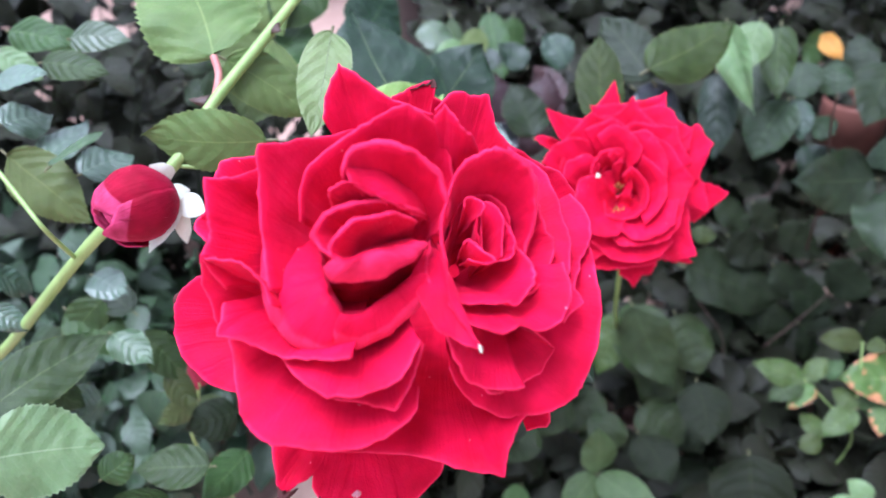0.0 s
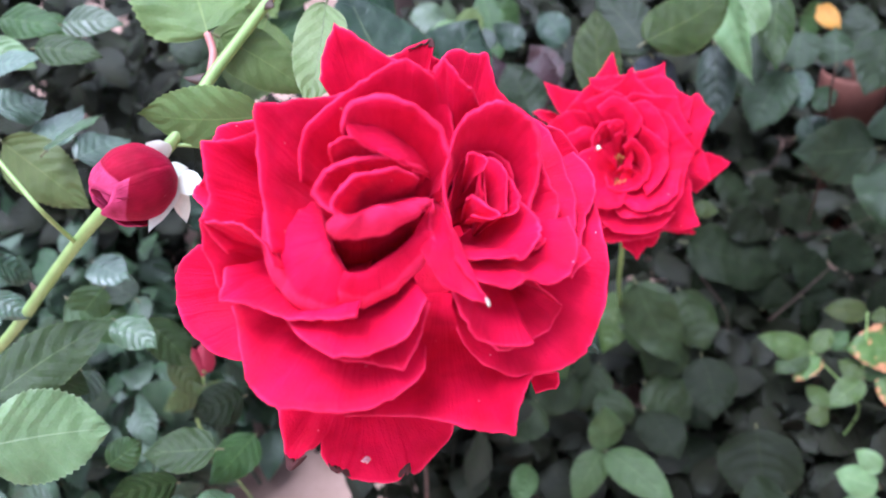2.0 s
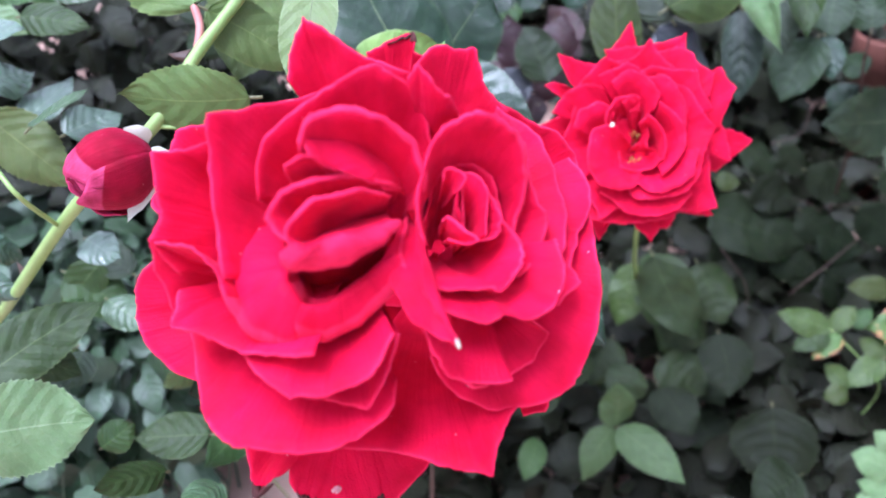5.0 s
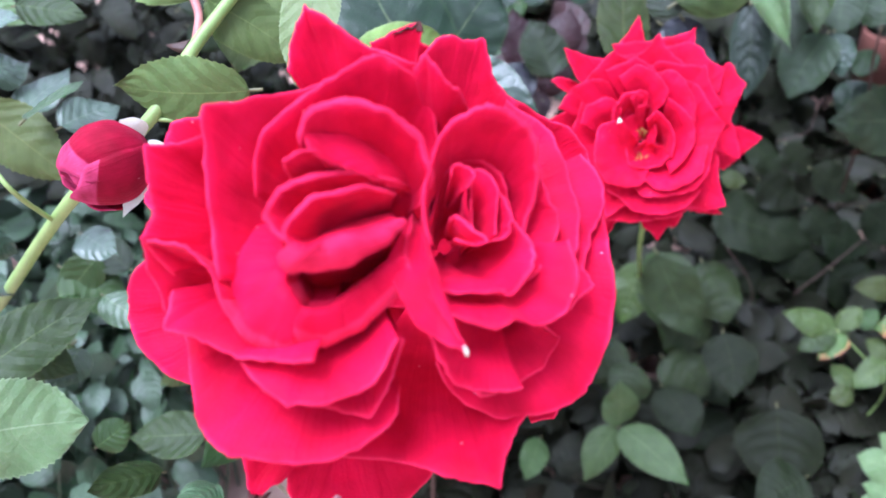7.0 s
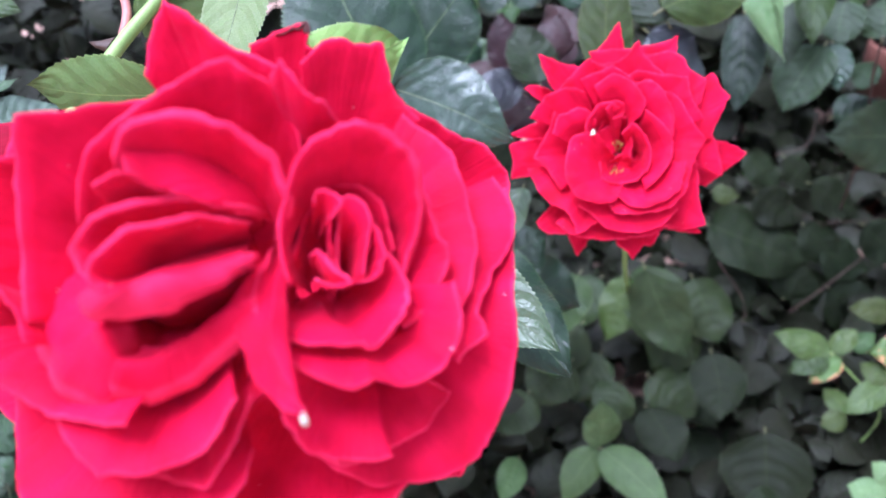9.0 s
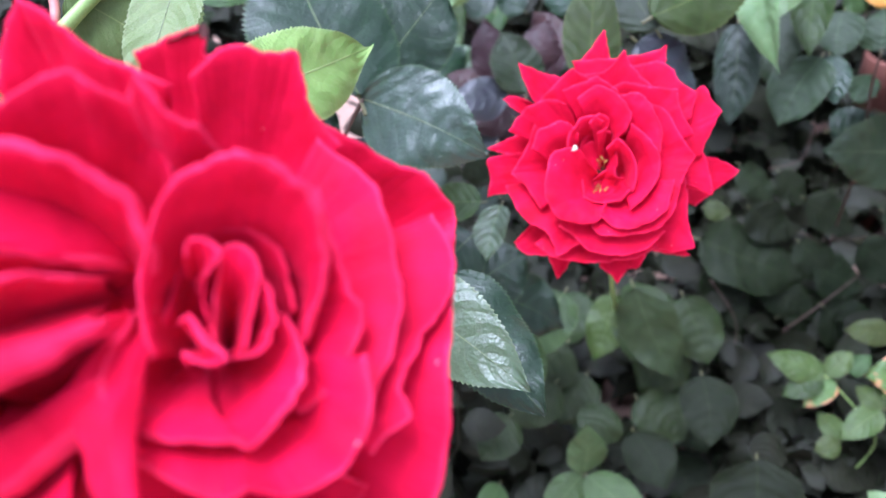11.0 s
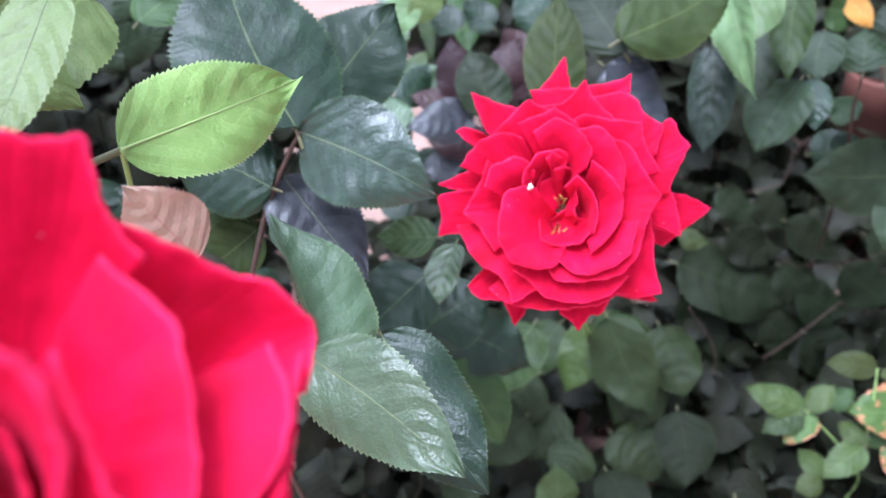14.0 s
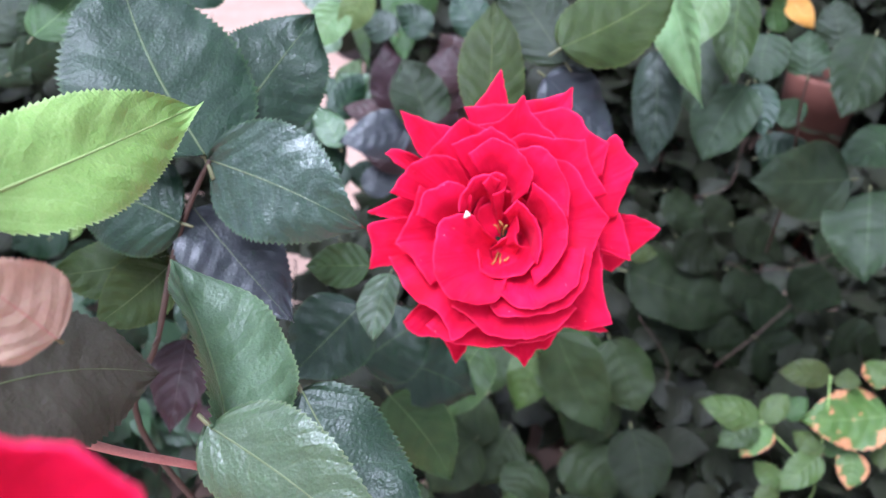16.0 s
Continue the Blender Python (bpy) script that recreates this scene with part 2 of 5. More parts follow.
BLACK = plain_material("black_plastic", (0.010, 0.010, 0.013), (0.02, 0.02, 0.025), 0.5, 40.0, 0.0004)
SOIL = plain_material("dark_soil", (0.02, 0.014, 0.01), (0.06, 0.042, 0.03), 0.95, 40.0, 0.01)


# ---- builders ----
def mesh_part(name, verts, faces, material, parent=None, label="", uvs=None, layer="blade"):
    me = bpy.data.meshes.new(name)
    me.from_pydata(verts, [], faces)
    me.materials.append(material)
    if uvs is not None:
        lay = me.uv_layers.new(name=layer)
        for loop in me.loops:
            lay.data[loop.index].uv = uvs[loop.vertex_index]
    me.polygons.foreach_set("use_smooth", [True] * len(me.polygons))
    me.update()
    ob = new(name, me)
    if parent is not None:
        ob.parent = parent
    return tagged(ob, label)


def curve_through(points, n):
    """n + 1 places along a smooth curve through the points; a point with a fourth number is a sharp corner."""
    p = [Vector(q[:3]) for q in points]
    last = len(p) - 1
    way = [Vector() if len(q) > 3 else 0.5 * (p[min(i + 1, last)] - p[max(i - 1, 0)]) * (1 if 0 < i < last else 2) for i, q in enumerate(points)]
    out = []
    for k in range(n + 1):
        x = k / n * last
        i = min(int(x), last - 1)
        f = x - i
        a, d, u, v = p[i], p[i + 1], way[i], way[i + 1]
        out.append((2 * f ** 3 - 3 * f * f + 1) * a + (f ** 3 - 2 * f * f + f) * u + (3 * f * f - 2 * f ** 3) * d + (f ** 3 - f * f) * v)
    return out


def petal(flower, rim, base, bulge=3.0, lip=0.45, claw=0.2, material=None, label="", name="petal", wave=0.75, n=26, rows=14, thick=0.35, droop=1.0, lips=4, hub=None, ragged=0.5):
    """A petal in millimetres of its flower (x right, y up, z to the front): its rim, the place where it is fixed,
    how far its face swells forward, and how far its edge turns back."""
    n = max(n, int(n * 1.6)) if ragged else n
    edge = curve_through(rim, n)
    if ragged:
        # small nicks and points along the rim
        grain = Vector((rim[0][0], rim[0][1], 3.0))
        edge = [p + ragged * (noise.noise_vector(p * 0.33 + grain) + 0.6 * noise.noise_vector(p * 0.9 + grain)) * math.sin(math.pi * k / n) ** 0.5 for k, p in enumerate(edge)]
    mid = sum(edge, Vector()) / len(edge)
    root = Vector(base)
    seed = Vector((mid.x * 0.37, mid.y * 0.53, mid.z))
    front, uvs = [], []
    soft = []
    for k in range(n + 1):
        reach = min(k, n - k, n // 5)
        soft.append(sum(edge[k - reach:k + reach + 1], Vector()) / (2 * reach + 1))
    for k, r in enumerate(edge):
        s = k / n
        c = root + claw * (soft[k] - mid)
        out = Vector((r.x - (hub or root)[0], r.y - (hub or root)[1], 0))
        out = out.normalized() if out.length > 1e-6 else Vector((0, 1, 0))
        for j in range(rows + lips + 1):
            if j <= rows:
                t = j / rows
                q = soft[k].lerp(r, t ** 4)
                m = 0.5 * (c + q) + Vector((0, 0, bulge))
                p = (1 - t) ** 2 * c + 2 * t * (1 - t) * m + t * t * q
            else:
                a = (j - rows) / lips * 1.9
                turn = lip * (0.2 + 0.8 * math.sin(math.pi * s) ** 0.5) if lip > 3 else lip
                p = r + out * (turn * math.sin(a)) - Vector((0, 0, droop * turn * (1 - math.cos(a))))
            v = j / (rows + lips)
            p = p + noise.noise_vector(p * 0.16 + seed) * wave * min(1.0, 2.0 * v) + noise.noise_vector(p * 0.45 + seed) * wave * (0.15 + 0.35 * v * v)
            front.append(p * 0.001)
            uvs.append((s, v))
    w = rows + lips + 1
    faces = [(k * w + j, k * w + j + 1, (k + 1) * w + j + 1, (k + 1) * w + j) for k in range(n) for j in range(w - 1)]
    ob = mesh_part(name, front, faces, material, flower, label, uvs, "petal")
    shell = ob.modifiers.new("thickness", "SOLIDIFY")
    shell.thickness, shell.offset = thick * 0.001, 0.0
    return ob


def blade_mesh(length, width, fold, curl, twist, teeth, seed):
    """A pointed leaf blade along +y from its base, face up, in metres; saw teeth that lean to the tip,
    the blade quilted between its side veins. Without teeth it is a coarse one."""
    rows, cols = (teeth * 4, 5) if teeth else (7, 2)
    verts, uvs = [], []
    rng = random.Random(seed)
    skew = rng.uniform(-0.08, 0.08)
    ph, ph2 = rng.uniform(0, 6.28), rng.uniform(0, 6.28)
    fat = rng.uniform(0.74, 1.0) if teeth else rng.uniform(0.72, 1.0)
    full = (0.52 / (0.52 + fat)) ** 0.52 * (fat / (0.52 + fat)) ** fat
    cup = rng.uniform(0.1, 0.34)
    heave = rng.uniform(0.6, 1.5)
    lanes = rng.uniform(4.5, 8.0)
    bite = [[rng.uniform(0.5, 1.25) for k in range(rows + 1)] for side in (0, 1)]
    for j in range(rows + 1):
        v = j / rows
        half = 0.5 * width * (v ** 0.52 * (1 - v) ** fat / full + 0.008)
        half *= 1 - 0.45 * max(0.0, (v - 0.76) / 0.24) ** 1.4
        for i in range(-cols, cols + 1):
            u = math.copysign((abs(i) / cols) ** (0.6 if teeth else 1.0), i)
            x, y = u * half, v * length
            if teeth and abs(i) == cols and 0.05 < v < 0.97:
                cut = bite[i > 0][j // 4] * (-0.010, -0.002, 0.009, 0.020)[j % 4] * width * min(1.0, 3 * (1 - v))
                x += cut if i > 0 else -cut
                y += 0.007 * length * (0.0, 0.2, 0.5, 1.0)[j % 4] / (1 + teeth * 0.03)
            x += skew * width * math.sin(math.pi * v)
            z = fold * abs(u) * half - curl * length * v * v - cup * u * u * half
            z += width * abs(u) * heave * (0.05 * math.sin(7 * v + ph + 1.6 * u) + (0.016 if teeth else 0.03) * math.sin(17 * v + ph2 - u))
            z += 0.005 * width * math.sin(2 * math.pi * lanes * (v - 0.26 * abs(u)) + 1.5 * math.sin(5 * v + ph)) * 4 * abs(u) * (1.05 - abs(u))
            z += twist * u * half * (v - 0.3)
            verts.append((x, y, z))
            uvs.append((u, v))
    w = 2 * cols + 1
    faces = [(j * w + i, j * w + i + 1, (j + 1) * w + i + 1, (j + 1) * w + i) for j in range(rows) for i in range(w - 1)]
    return verts, uvs, faces


def frame_along(base, tip, normal):
    y = (Vector(tip) - Vector(base)).normalized()
    z = Vector(normal)
    z = (z - z.dot(y) * y).normalized()
    x = y.cross(z)
    return Matrix(((x.x, y.x, z.x, base[0]), (x.y, y.y, z.y, base[1]), (x.z, y.z, z.z, base[2]), (0, 0, 0, 1)))


def tube(name, points, radius, material, parent=None, label="", taper=1.0, sides=10, thorns=0):
    path = curve_through(points, 6 * (len(points) - 1))
    verts, faces = [], []
    n = len(path)
    for k, p in enumerate(path):
        d = (path[min(k + 1, n - 1)] - path[max(k - 1, 0)]).normalized()
        a = d.cross(Vector((0.3, 0.2, 1))).normalized()
        b = d.cross(a)
        r = radius * (1 + (taper - 1) * k / (n - 1)) * (1 + 0.06 * noise.noise(p * 90))
        for s in range(sides):
            an = 2 * math.pi * s / sides
            verts.append(p + r * (math.cos(an) * a + math.sin(an) * b))
    for k in range(n - 1):
        for s in range(sides):
            faces.append((k * sides + s, k * sides + (s + 1) % sides, (k + 1) * sides + (s + 1) % sides, (k + 1) * sides + s))
    faces.append(tuple(reversed(range(sides))))
    faces.append(tuple((n - 1) * sides + s for s in range(sides)))
    ob = mesh_part(name, verts, faces, material, parent, label)
    for k in range(thorns):
        i = int((k + 0.5) / thorns * (n - 2)) + 1
        d = (path[i + 1] - path[i - 1]).normalized()
        side = d.cross(Vector((0.3, 0.2, 1))).normalized()
        a = side * math.cos(k * 2.4) + d.cross(side).normalized() * math.sin(k * 2.4)
        c, w = path[i] + a * radius * 0.8, d.cross(a)
        ring = [c + d * radius * 1.2 * math.cos(q * 1.0472) + w * radius * 0.5 * math.sin(q * 1.0472) for q in range(6)]
        tip = c + a * radius * 2.3 - d * radius
        mesh_part("thorn", ring + [p.lerp(tip, 0.55) - d * radius * 0.15 for p in ring] + [tip], [(q, (q + 1) % 6, 6 + (q + 1) % 6, 6 + q) for q in range(6)] + [(6 + q, 6 + (q + 1) % 6, 12) for q in range(6)], TWIG, ob)
    return ob


leaf_seed = [0]


def leaf(plant, base, tip, normal, width, material, fold=0.15, curl=0.06, twist=0.0, teeth=18, label=""):
    """A leaflet of a plant from its base to its tip in metres; width in millimetres."""
    leaf_seed[0] += 1
    length = (Vector(tip) - Vector(base)).length
    verts, uvs, faces = blade_mesh(length, width * 0.001, fold, curl, twist, teeth, leaf_seed[0])
    m = frame_along(base, tip, normal)
    # lift the tip so that a curled blade still ends where it should
    drop = math.atan2(curl, 1.0)
    m = m @ Matrix.Rotation(drop, 4, "X")
    ob = mesh_part("leaf", verts, faces, material, plant, label, uvs)
    if teeth:
        r = 0.008 * length + 0.0003
        tube("leaf_stalk", [(0, 0.03 * length, -r), (0, -0.04 * length, -r - 0.004 * length), (0, -0.09 * length, -r - 0.014 * length)], r, STALK, ob, sides=6)
    if teeth > 22:
        r = 0.0045 * length
        lean = random.Random(leaf_seed[0]).uniform(-0.08, 0.08) * width * 0.001
        tube("midrib", [(lean * math.sin(math.pi * v), v * length, 0.15 * r - curl * length * v * v) for v in (0.0, 0.2, 0.4, 0.6, 0.8, 0.96)], r, PINK if material == DRY else RIB if material in (LIGHT, PALE, OLIVE) else DIM_RIB, ob, taper=0.15, sides=6)
    ob.matrix_basis = m
    return ob


def plant(name, label, category, group=""):
    return tagged(new(name), label, category, group)


def foliage(name, label, stems, box, size, material, seed, per=10, facing=(0, -0.75, 0.65), bare=(0, 0, 0)):
    """A shrub mass of uneven stems with small leaves in one mesh, for what nobody could count.
    box is ((x0, x1), (y0, y1), (lowest, highest top)); bare is a round patch (x, y, radius) where nothing grows."""
    rng = random.Random(seed)
    verts, uvs, faces = [], [], []
    (x0, x1), (y0, y1), (h0, h1) = box
    made = 0

    def clear(q):
        return math.hypot(q.x - bare[0], q.y - bare[1]) > bare[2]

    while made < stems:
        u, v = rng.uniform(-1, 1), rng.uniform(-1, 1)
        edge = abs(u) ** 3 + abs(v) ** 3
        if edge > 1.0:
            continue
        made += 1
        foot = Vector((x0 + (x1 - x0) * (u + 1) / 2, y0 + (y1 - y0) * (v + 1) / 2, 0))
        top = h0 + (h1 - h0) * (1 - 0.55 * edge) * (0.72 + 0.5 * noise.noise(foot * 2.2 + Vector((seed, 0, 0)))) * rng.uniform(0.75, 1.05)
        lean = Vector((rng.gauss(0, 0.18), rng.gauss(0, 0.18), 1))
        o = len(verts)
        thick = 0.0012 + 0.0035 * top
        grows = clear(foot)
        for k in range(4 if grows else 0):
            c = foot + lean * top * k / 3 + Vector((rng.gauss(0, 0.006), rng.gauss(0, 0.006), 0))
            r = thick * (1 - 0.7 * k / 3)
            verts += [c + Vector((r, 0, 0)), c + Vector((0, r, 0)), c + Vector((-r, 0, 0)), c + Vector((0, -r, 0))]
            uvs += [(0.5, 0.3)] * 4
        faces += [(o + k * 4 + i, o + k * 4 + (i + 1) % 4, o + k * 4 + 4 + (i + 1) % 4, o + k * 4 + 4 + i) for k in range(3 if grows else 0) for i in range(4)]
        for k in range(per if grows else 0):
            h = rng.uniform(0.12, 1.0) ** 0.7
            turn = k * 2.4 + rng.uniform(-0.5, 0.5)
            ln = rng.uniform(*size)
            away = Vector((math.cos(turn), math.sin(turn), 0))
            p = foot + lean * top * h + away * rng.uniform(0.0, 0.5) * ln
            d = away + Vector((0, 0, rng.gauss(-0.1, 0.45)))
            n = Vector(facing) * 0.7 + Vector((rng.gauss(0, 0.5), rng.gauss(0, 0.5), 0.35 + rng.gauss(0, 0.4)))
            lv, lu, lf = blade_mesh(ln, ln * rng.uniform(0.5, 0.78), rng.uniform(0.0, 0.45), rng.uniform(0, 0.35), rng.uniform(-0.7, 0.7), 0, seed * 7919 + made * 31 + k)
            m = frame_along(p, p + d, n)
            if not clear(p):
                continue
            o = len(verts)
            verts += [m @ Vector(q) for q in lv]
            uvs += lu
            faces += [tuple(o + q for q in f) for f in lf]
    ob = mesh_part(name, verts, faces, material, None, label, uvs)
    return tagged(ob, "", "foliage", "", "stuff")


# dark copy of the green leaf; shade under the bushes is in its colour
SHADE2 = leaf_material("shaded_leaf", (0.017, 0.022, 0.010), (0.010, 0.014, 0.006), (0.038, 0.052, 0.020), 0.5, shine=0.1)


# ---- ground, paving, pots, hedges ----
def ground_sheet():
    n, size = 24, 60.0
    verts = [((i / n - 0.5) * size, (j / n - 0.5) * size, 0.0) for j in range(n + 1) for i in range(n + 1)]
    faces = [(j * (n + 1) + i, j * (n + 1) + i + 1, (j + 1) * (n + 1) + i + 1, (j + 1) * (n + 1) + i) for j in range(n) for i in range(n)]
    return tagged(mesh_part("ground", verts, faces, PAVING, None, "pinkish beige concrete paving, worn and dusty"), "", "ground", "", "structure")


ground_sheet()


def pot(x, y, top, bottom, height, material, label):
    """A plant pot with a rolled rim and soil in it."""
    thing = tagged(new("plant_pot"), label, "plant pot", "pots")
    thing.matrix_basis = pose(x, y, 0)
    profile = [(bottom, 0.0), (top * 0.97, height * 0.82), (top * 1.05, height * 0.83), (top * 1.07, height * 0.98), (top * 1.02, height), (top * 0.96, height * 0.98), (top * 0.92, height * 0.8), (bottom * 0.9, 0.02)]
    sides = 40
    verts = [(r * math.cos(2 * math.pi * s / sides), r * math.sin(2 * math.pi * s / sides), z) for r, z in profile for s in range(sides)]
    faces = [(k * sides + s, k * sides + (s + 1) % sides, (k + 1) * sides + (s + 1) % sides, (k + 1) * sides + s) for k in range(len(profile) - 1) for s in range(sides)]
    mesh_part("body", verts, faces, material, thing)
    soil = [(top * 0.93 * r * math.cos(2 * math.pi * s / 32), top * 0.93 * r * math.sin(2 * math.pi * s / 32), height * 0.86 + 0.01 * noise.noise((s * 0.9, r * 5, 1))) for r in (1.0, 0.6, 0.25) for s in range(32)]
    mesh_part("soil", soil, [(k * 32 + s, k * 32 + (s + 1) % 32, (k + 1) * 32 + (s + 1) % 32, (k + 1) * 32 + s) for k in range(2) for s in range(32)] + [tuple(64 + s for s in range(32))], SOIL, thing)
    return thing


def make_bud(base, axis, sepals):
    """A closed rose bud: overlapping petals wrapped round an egg, pale sepals turned back at its foot."""
    thing = plant("rose_bud", "closed dark red rose bud with pale sepals beside a green cane", "rose bud")
    z = Vector(axis).normalized()
    x = z.cross(Vector((0.2, 0.1, 1))).normalized()
    y = z.cross(x)
    thing.matrix_basis = Matrix(((x.x, y.x, z.x, base[0]), (x.y, y.y, z.y, base[1]), (x.z, y.z, z.z, base[2]), (0, 0, 0, 1)))
    for k in range(7):
        start, span, grow = k * 2.2, 2.7, 1.0 - 0.045 * (6 - k)
        n, rows = 22, 16
        verts, uvs = [], []
        for i in range(n + 1):
            s = i / n
            crest = 0.80 + 0.20 * math.sin(math.pi * s) ** 0.6 + 0.03 * math.sin(7 * s + k)
            for j in range(rows + 1):
                v = j / rows
                h = v * crest
                r = 0.0172 * grow * math.sin(math.pi * min(1.0, 0.08 + 0.80 * h ** 0.85)) ** 0.75
                r *= 1.0 + 0.09 * (s - 0.2) + 0.05 * max(0.0, v - 0.85) * 6 * (1 if k > 3 else 0)
                a = start + span * (s - 0.5)
                p = Vector((r * math.cos(a), r * math.sin(a), 0.033 * h))
                verts.append(p + noise.noise_vector(p * 160 + Vector((k, 0, 0))) * 0.0006)
                uvs.append((s, v))
        w = rows + 1
        faces = [(i * w + j, (i + 1) * w + j, (i + 1) * w + j + 1, i * w + j + 1) for i in range(n) for j in range(rows)]
        ob = mesh_part("petal", verts, faces, MAROON, thing, "", uvs, "petal")
        shell = ob.modifiers.new("thickness", "SOLIDIFY")
        shell.thickness = 0.0005
    back = thing.matrix_basis.inverted()
    for k, tip in enumerate(sepals):
        end = back @ Vector(tip)
        foot = Vector((end.x, end.y, 0)).normalized() * 0.005
        ob = leaf(thing, foot, end, back.to_3x3() @ Vector((0, -0.85, 0.53)), 12 - k, SEPAL, 0.2, 0.12, 0.0, 0)
        ob.name = "sepal"
    return thing


# ---- the large rose ----
rose = plant("red_rose", "large fully open red rose with two hearts and velvety petals", "rose", "roses in bloom")
rose.matrix_basis = pose(-0.0124, 0.1776, 0.6822, 58.00, 0.00, 0.00)
petal(rose, [(-51.1, -29.9, -46), (-54.7, -8.4, -46), (-51.6, 13.2, -48), (-39.3, 29.6, -50)], (-0.2, -1.9, -72), material=RED, bulge=-2.0, claw=0.1)
petal(rose, [(-42.6, 25.8, -48), (-24.8, 36.9, -50), (-2.9, 40.5, -50), (19, 39, -52)], (1.7, -1.9, -72), material=RED, bulge=-2.0, claw=0.1)
petal(rose, [(11.7, 39, -52), (32.1, 32, -56), (46.8, 17, -54), (51.7, -1.4, -50)], (7.7, -3.9, -72), material=RED, bulge=-2.0, claw=0.1)
petal(rose, [(52.6, 9.6, -50), (52.9, -12, -46), (45.8, -31.7, -46), (29.7, -41.1, -48)], (7.7, -5.9, -72), material=RED, bulge=-2.0, claw=0.1)
petal(rose, [(37.2, -39.6, -50), (15.3, -49.1, -52), (-4.9, -52.8, -52), (-24.8, -48.7, -50)], (3.7, -5.9, -72), material=RED, bulge=-2.0, claw=0.1)
petal(rose, [(-17.5, -50.5, -50), (-35.3, -41.1, -48), (-47.5, -29.9, -46), (-52.9, -15.6, -46)], (-4.2, -5.9, -72), material=RED, bulge=-2.0, claw=0.1)
petal(rose, [(-14.8, -1.6, -60), (-12, 9.7, -60), (0.3, 13.5, -60), (15.4, 11.6, -61), (23, 0.3, -61), (20.2, -16.8, -61), (4.1, -22.4, -60), (-10.1, -17.7, -60), (-14.8, -3.5, -60)], (3.8, -4.2, -69), material=RED, bulge=0.0, claw=0.05)
petal(rose, [(-21.3, 42, -18), (-20.9, 48.5, -18), (-17, 56.5, -16, 1), (-10, 51.8, -15), (-0.6, 46.1, -14), (9.6, 42.3, -14)], (-3.7, 12.9, -36), material=RED, bulge=-3.0)
petal(rose, [(-3.3, 50.1, -30), (3.1, 53.3, -31), (9.3, 55, -31), (9.8, 50.1, -30), (16.2, 49.2, -35)], (4.7, 16.6, -41.5), material=RED, bulge=-2.0)
petal(rose, [(10.1, 45.2, -22), (16, 51, -26), (21.5, 50.4, -30), (26.2, 51.1, -33), (28.2, 42, -34), (34.5, 34.5, -33)], (13.6, 12.9, -37.5), material=RED, bulge=-3.0)
petal(rose, [(20.3, 42.5, -36), (32.7, 37.1, -40), (41.9, 32.3, -44), (48.7, 30.2, -48), (53.3, 26, -51), (56.1, 21, -52), (55.8, 13.1, -46)], (20.9, 7.8, -54), material=RED, bulge=-1.0)
petal(rose, [(-39.7, 30.7, -16), (-48.8, 29.8, -19), (-51.9, 27, -20), (-55.9, 15.7, -20), (-59.4, 11.6, -21), (-54.9, 6.9, -18)], (-19.4, 4.3, -37), material=RED)
petal(rose, [(-54.3, -7.1, -23), (-59.8, -3.9, -25), (-65.5, -9.8, -27), (-67.6, -15.9, -27), (-65.5, -23.8, -26), (-59.8, -31.5, -25), (-50.2, -36.9, -23), (-40.7, -34.5, -21)], (-19.8, -15, -40), material=RED, wave=1.0)
petal(rose, [(-38, -51.8, -26), (-36.2, -59.7, -24), (-34.8, -66.2, -23), (-32.7, -67.2, -23, 1), (-29.2, -63.6, -23), (-26.5, -62.4, -23), (-25.3, -61, -24, 1), (-24.6, -64.5, -23), (-22.7, -68.3, -23), (-19.8, -70, -23, 1), (-18.1, -68.8, -23), (-16.9, -71.4, -23), (-9, -73.2, -23), (-3.8, -73.4, -23), (-1.8, -72, -23, 1), (-0.5, -70, -23), (1.2, -71, -23), (7.5, -66.5, -24), (11.2, -61.5, -25), (12.9, -57.1, -26)], (-15.2, -42.4, -44), material=RED, wave=0.9, n=60, ragged=0.3)
petal(rose, [(-34.4, 27.6, -10), (-41.6, 23.9, -2), (-49.7, 22.8, 2, 1), (-48.2, 14.7, 4), (-48, 8.1, 3), (-49.1, 2.7, 7, 1), (-43.7, -5.8, 2)], (-19.3, 0.8, -36.3), material=RED, bulge=6.0)
petal(rose, [(-2.1, 42.5, -36), (-14.4, 39, -23), (-25.5, 33.5, -3), (-34, 31, 10, 1), (-33.4, 20, 11), (-32.2, 7.3, 12), (-29.7, -5.7, 15)], (-8.3, -0.8, -29.5), material=RED, bulge=-2.0, claw=0.3)
petal(rose, [(-29, -8.7, 17), (-32.2, -2.6, 15), (-39.6, 1.5, 12), (-49.5, 2.6, 6, 1), (-49.9, -5.8, 1), (-46.2, -18, -3)], (-23.4, -14.2, -28.5), material=RED, bulge=7.0)
petal(rose, [(-44, -9.4, 2), (-45.1, -17.3, 6, 1), (-35.9, -18.5, 10), (-26.6, -21.5, 14), (-17.8, -21.6, 18), (-9, -20.3, 23)], (-11.4, -4, -26.2), material=RED, bulge=7.0)
petal(rose, [(-33.5, -17.5, 2), (-24.1, -25.3, 13), (-15.1, -30.5, 20, 1), (-6.9, -29.8, 19), (1.2, -26.7, 18), (7.1, -17.3, 15)], (-7.9, -3.9, -23.9), material=RED, bulge=8.0)
petal(rose, [(-45.5, -20, -8), (-40.9, -35.6, -1), (-37.1, -40.9, 5), (-30.5, -43.8, 11, 1), (-21.3, -43.9, 13), (-13, -44.7, 13), (-2.1, -42.4, 11), (4.8, -37.1, 7), (6.2, -30.8, 1)], (-12.1, -14.6, -33.6), material=RED, bulge=8.0)
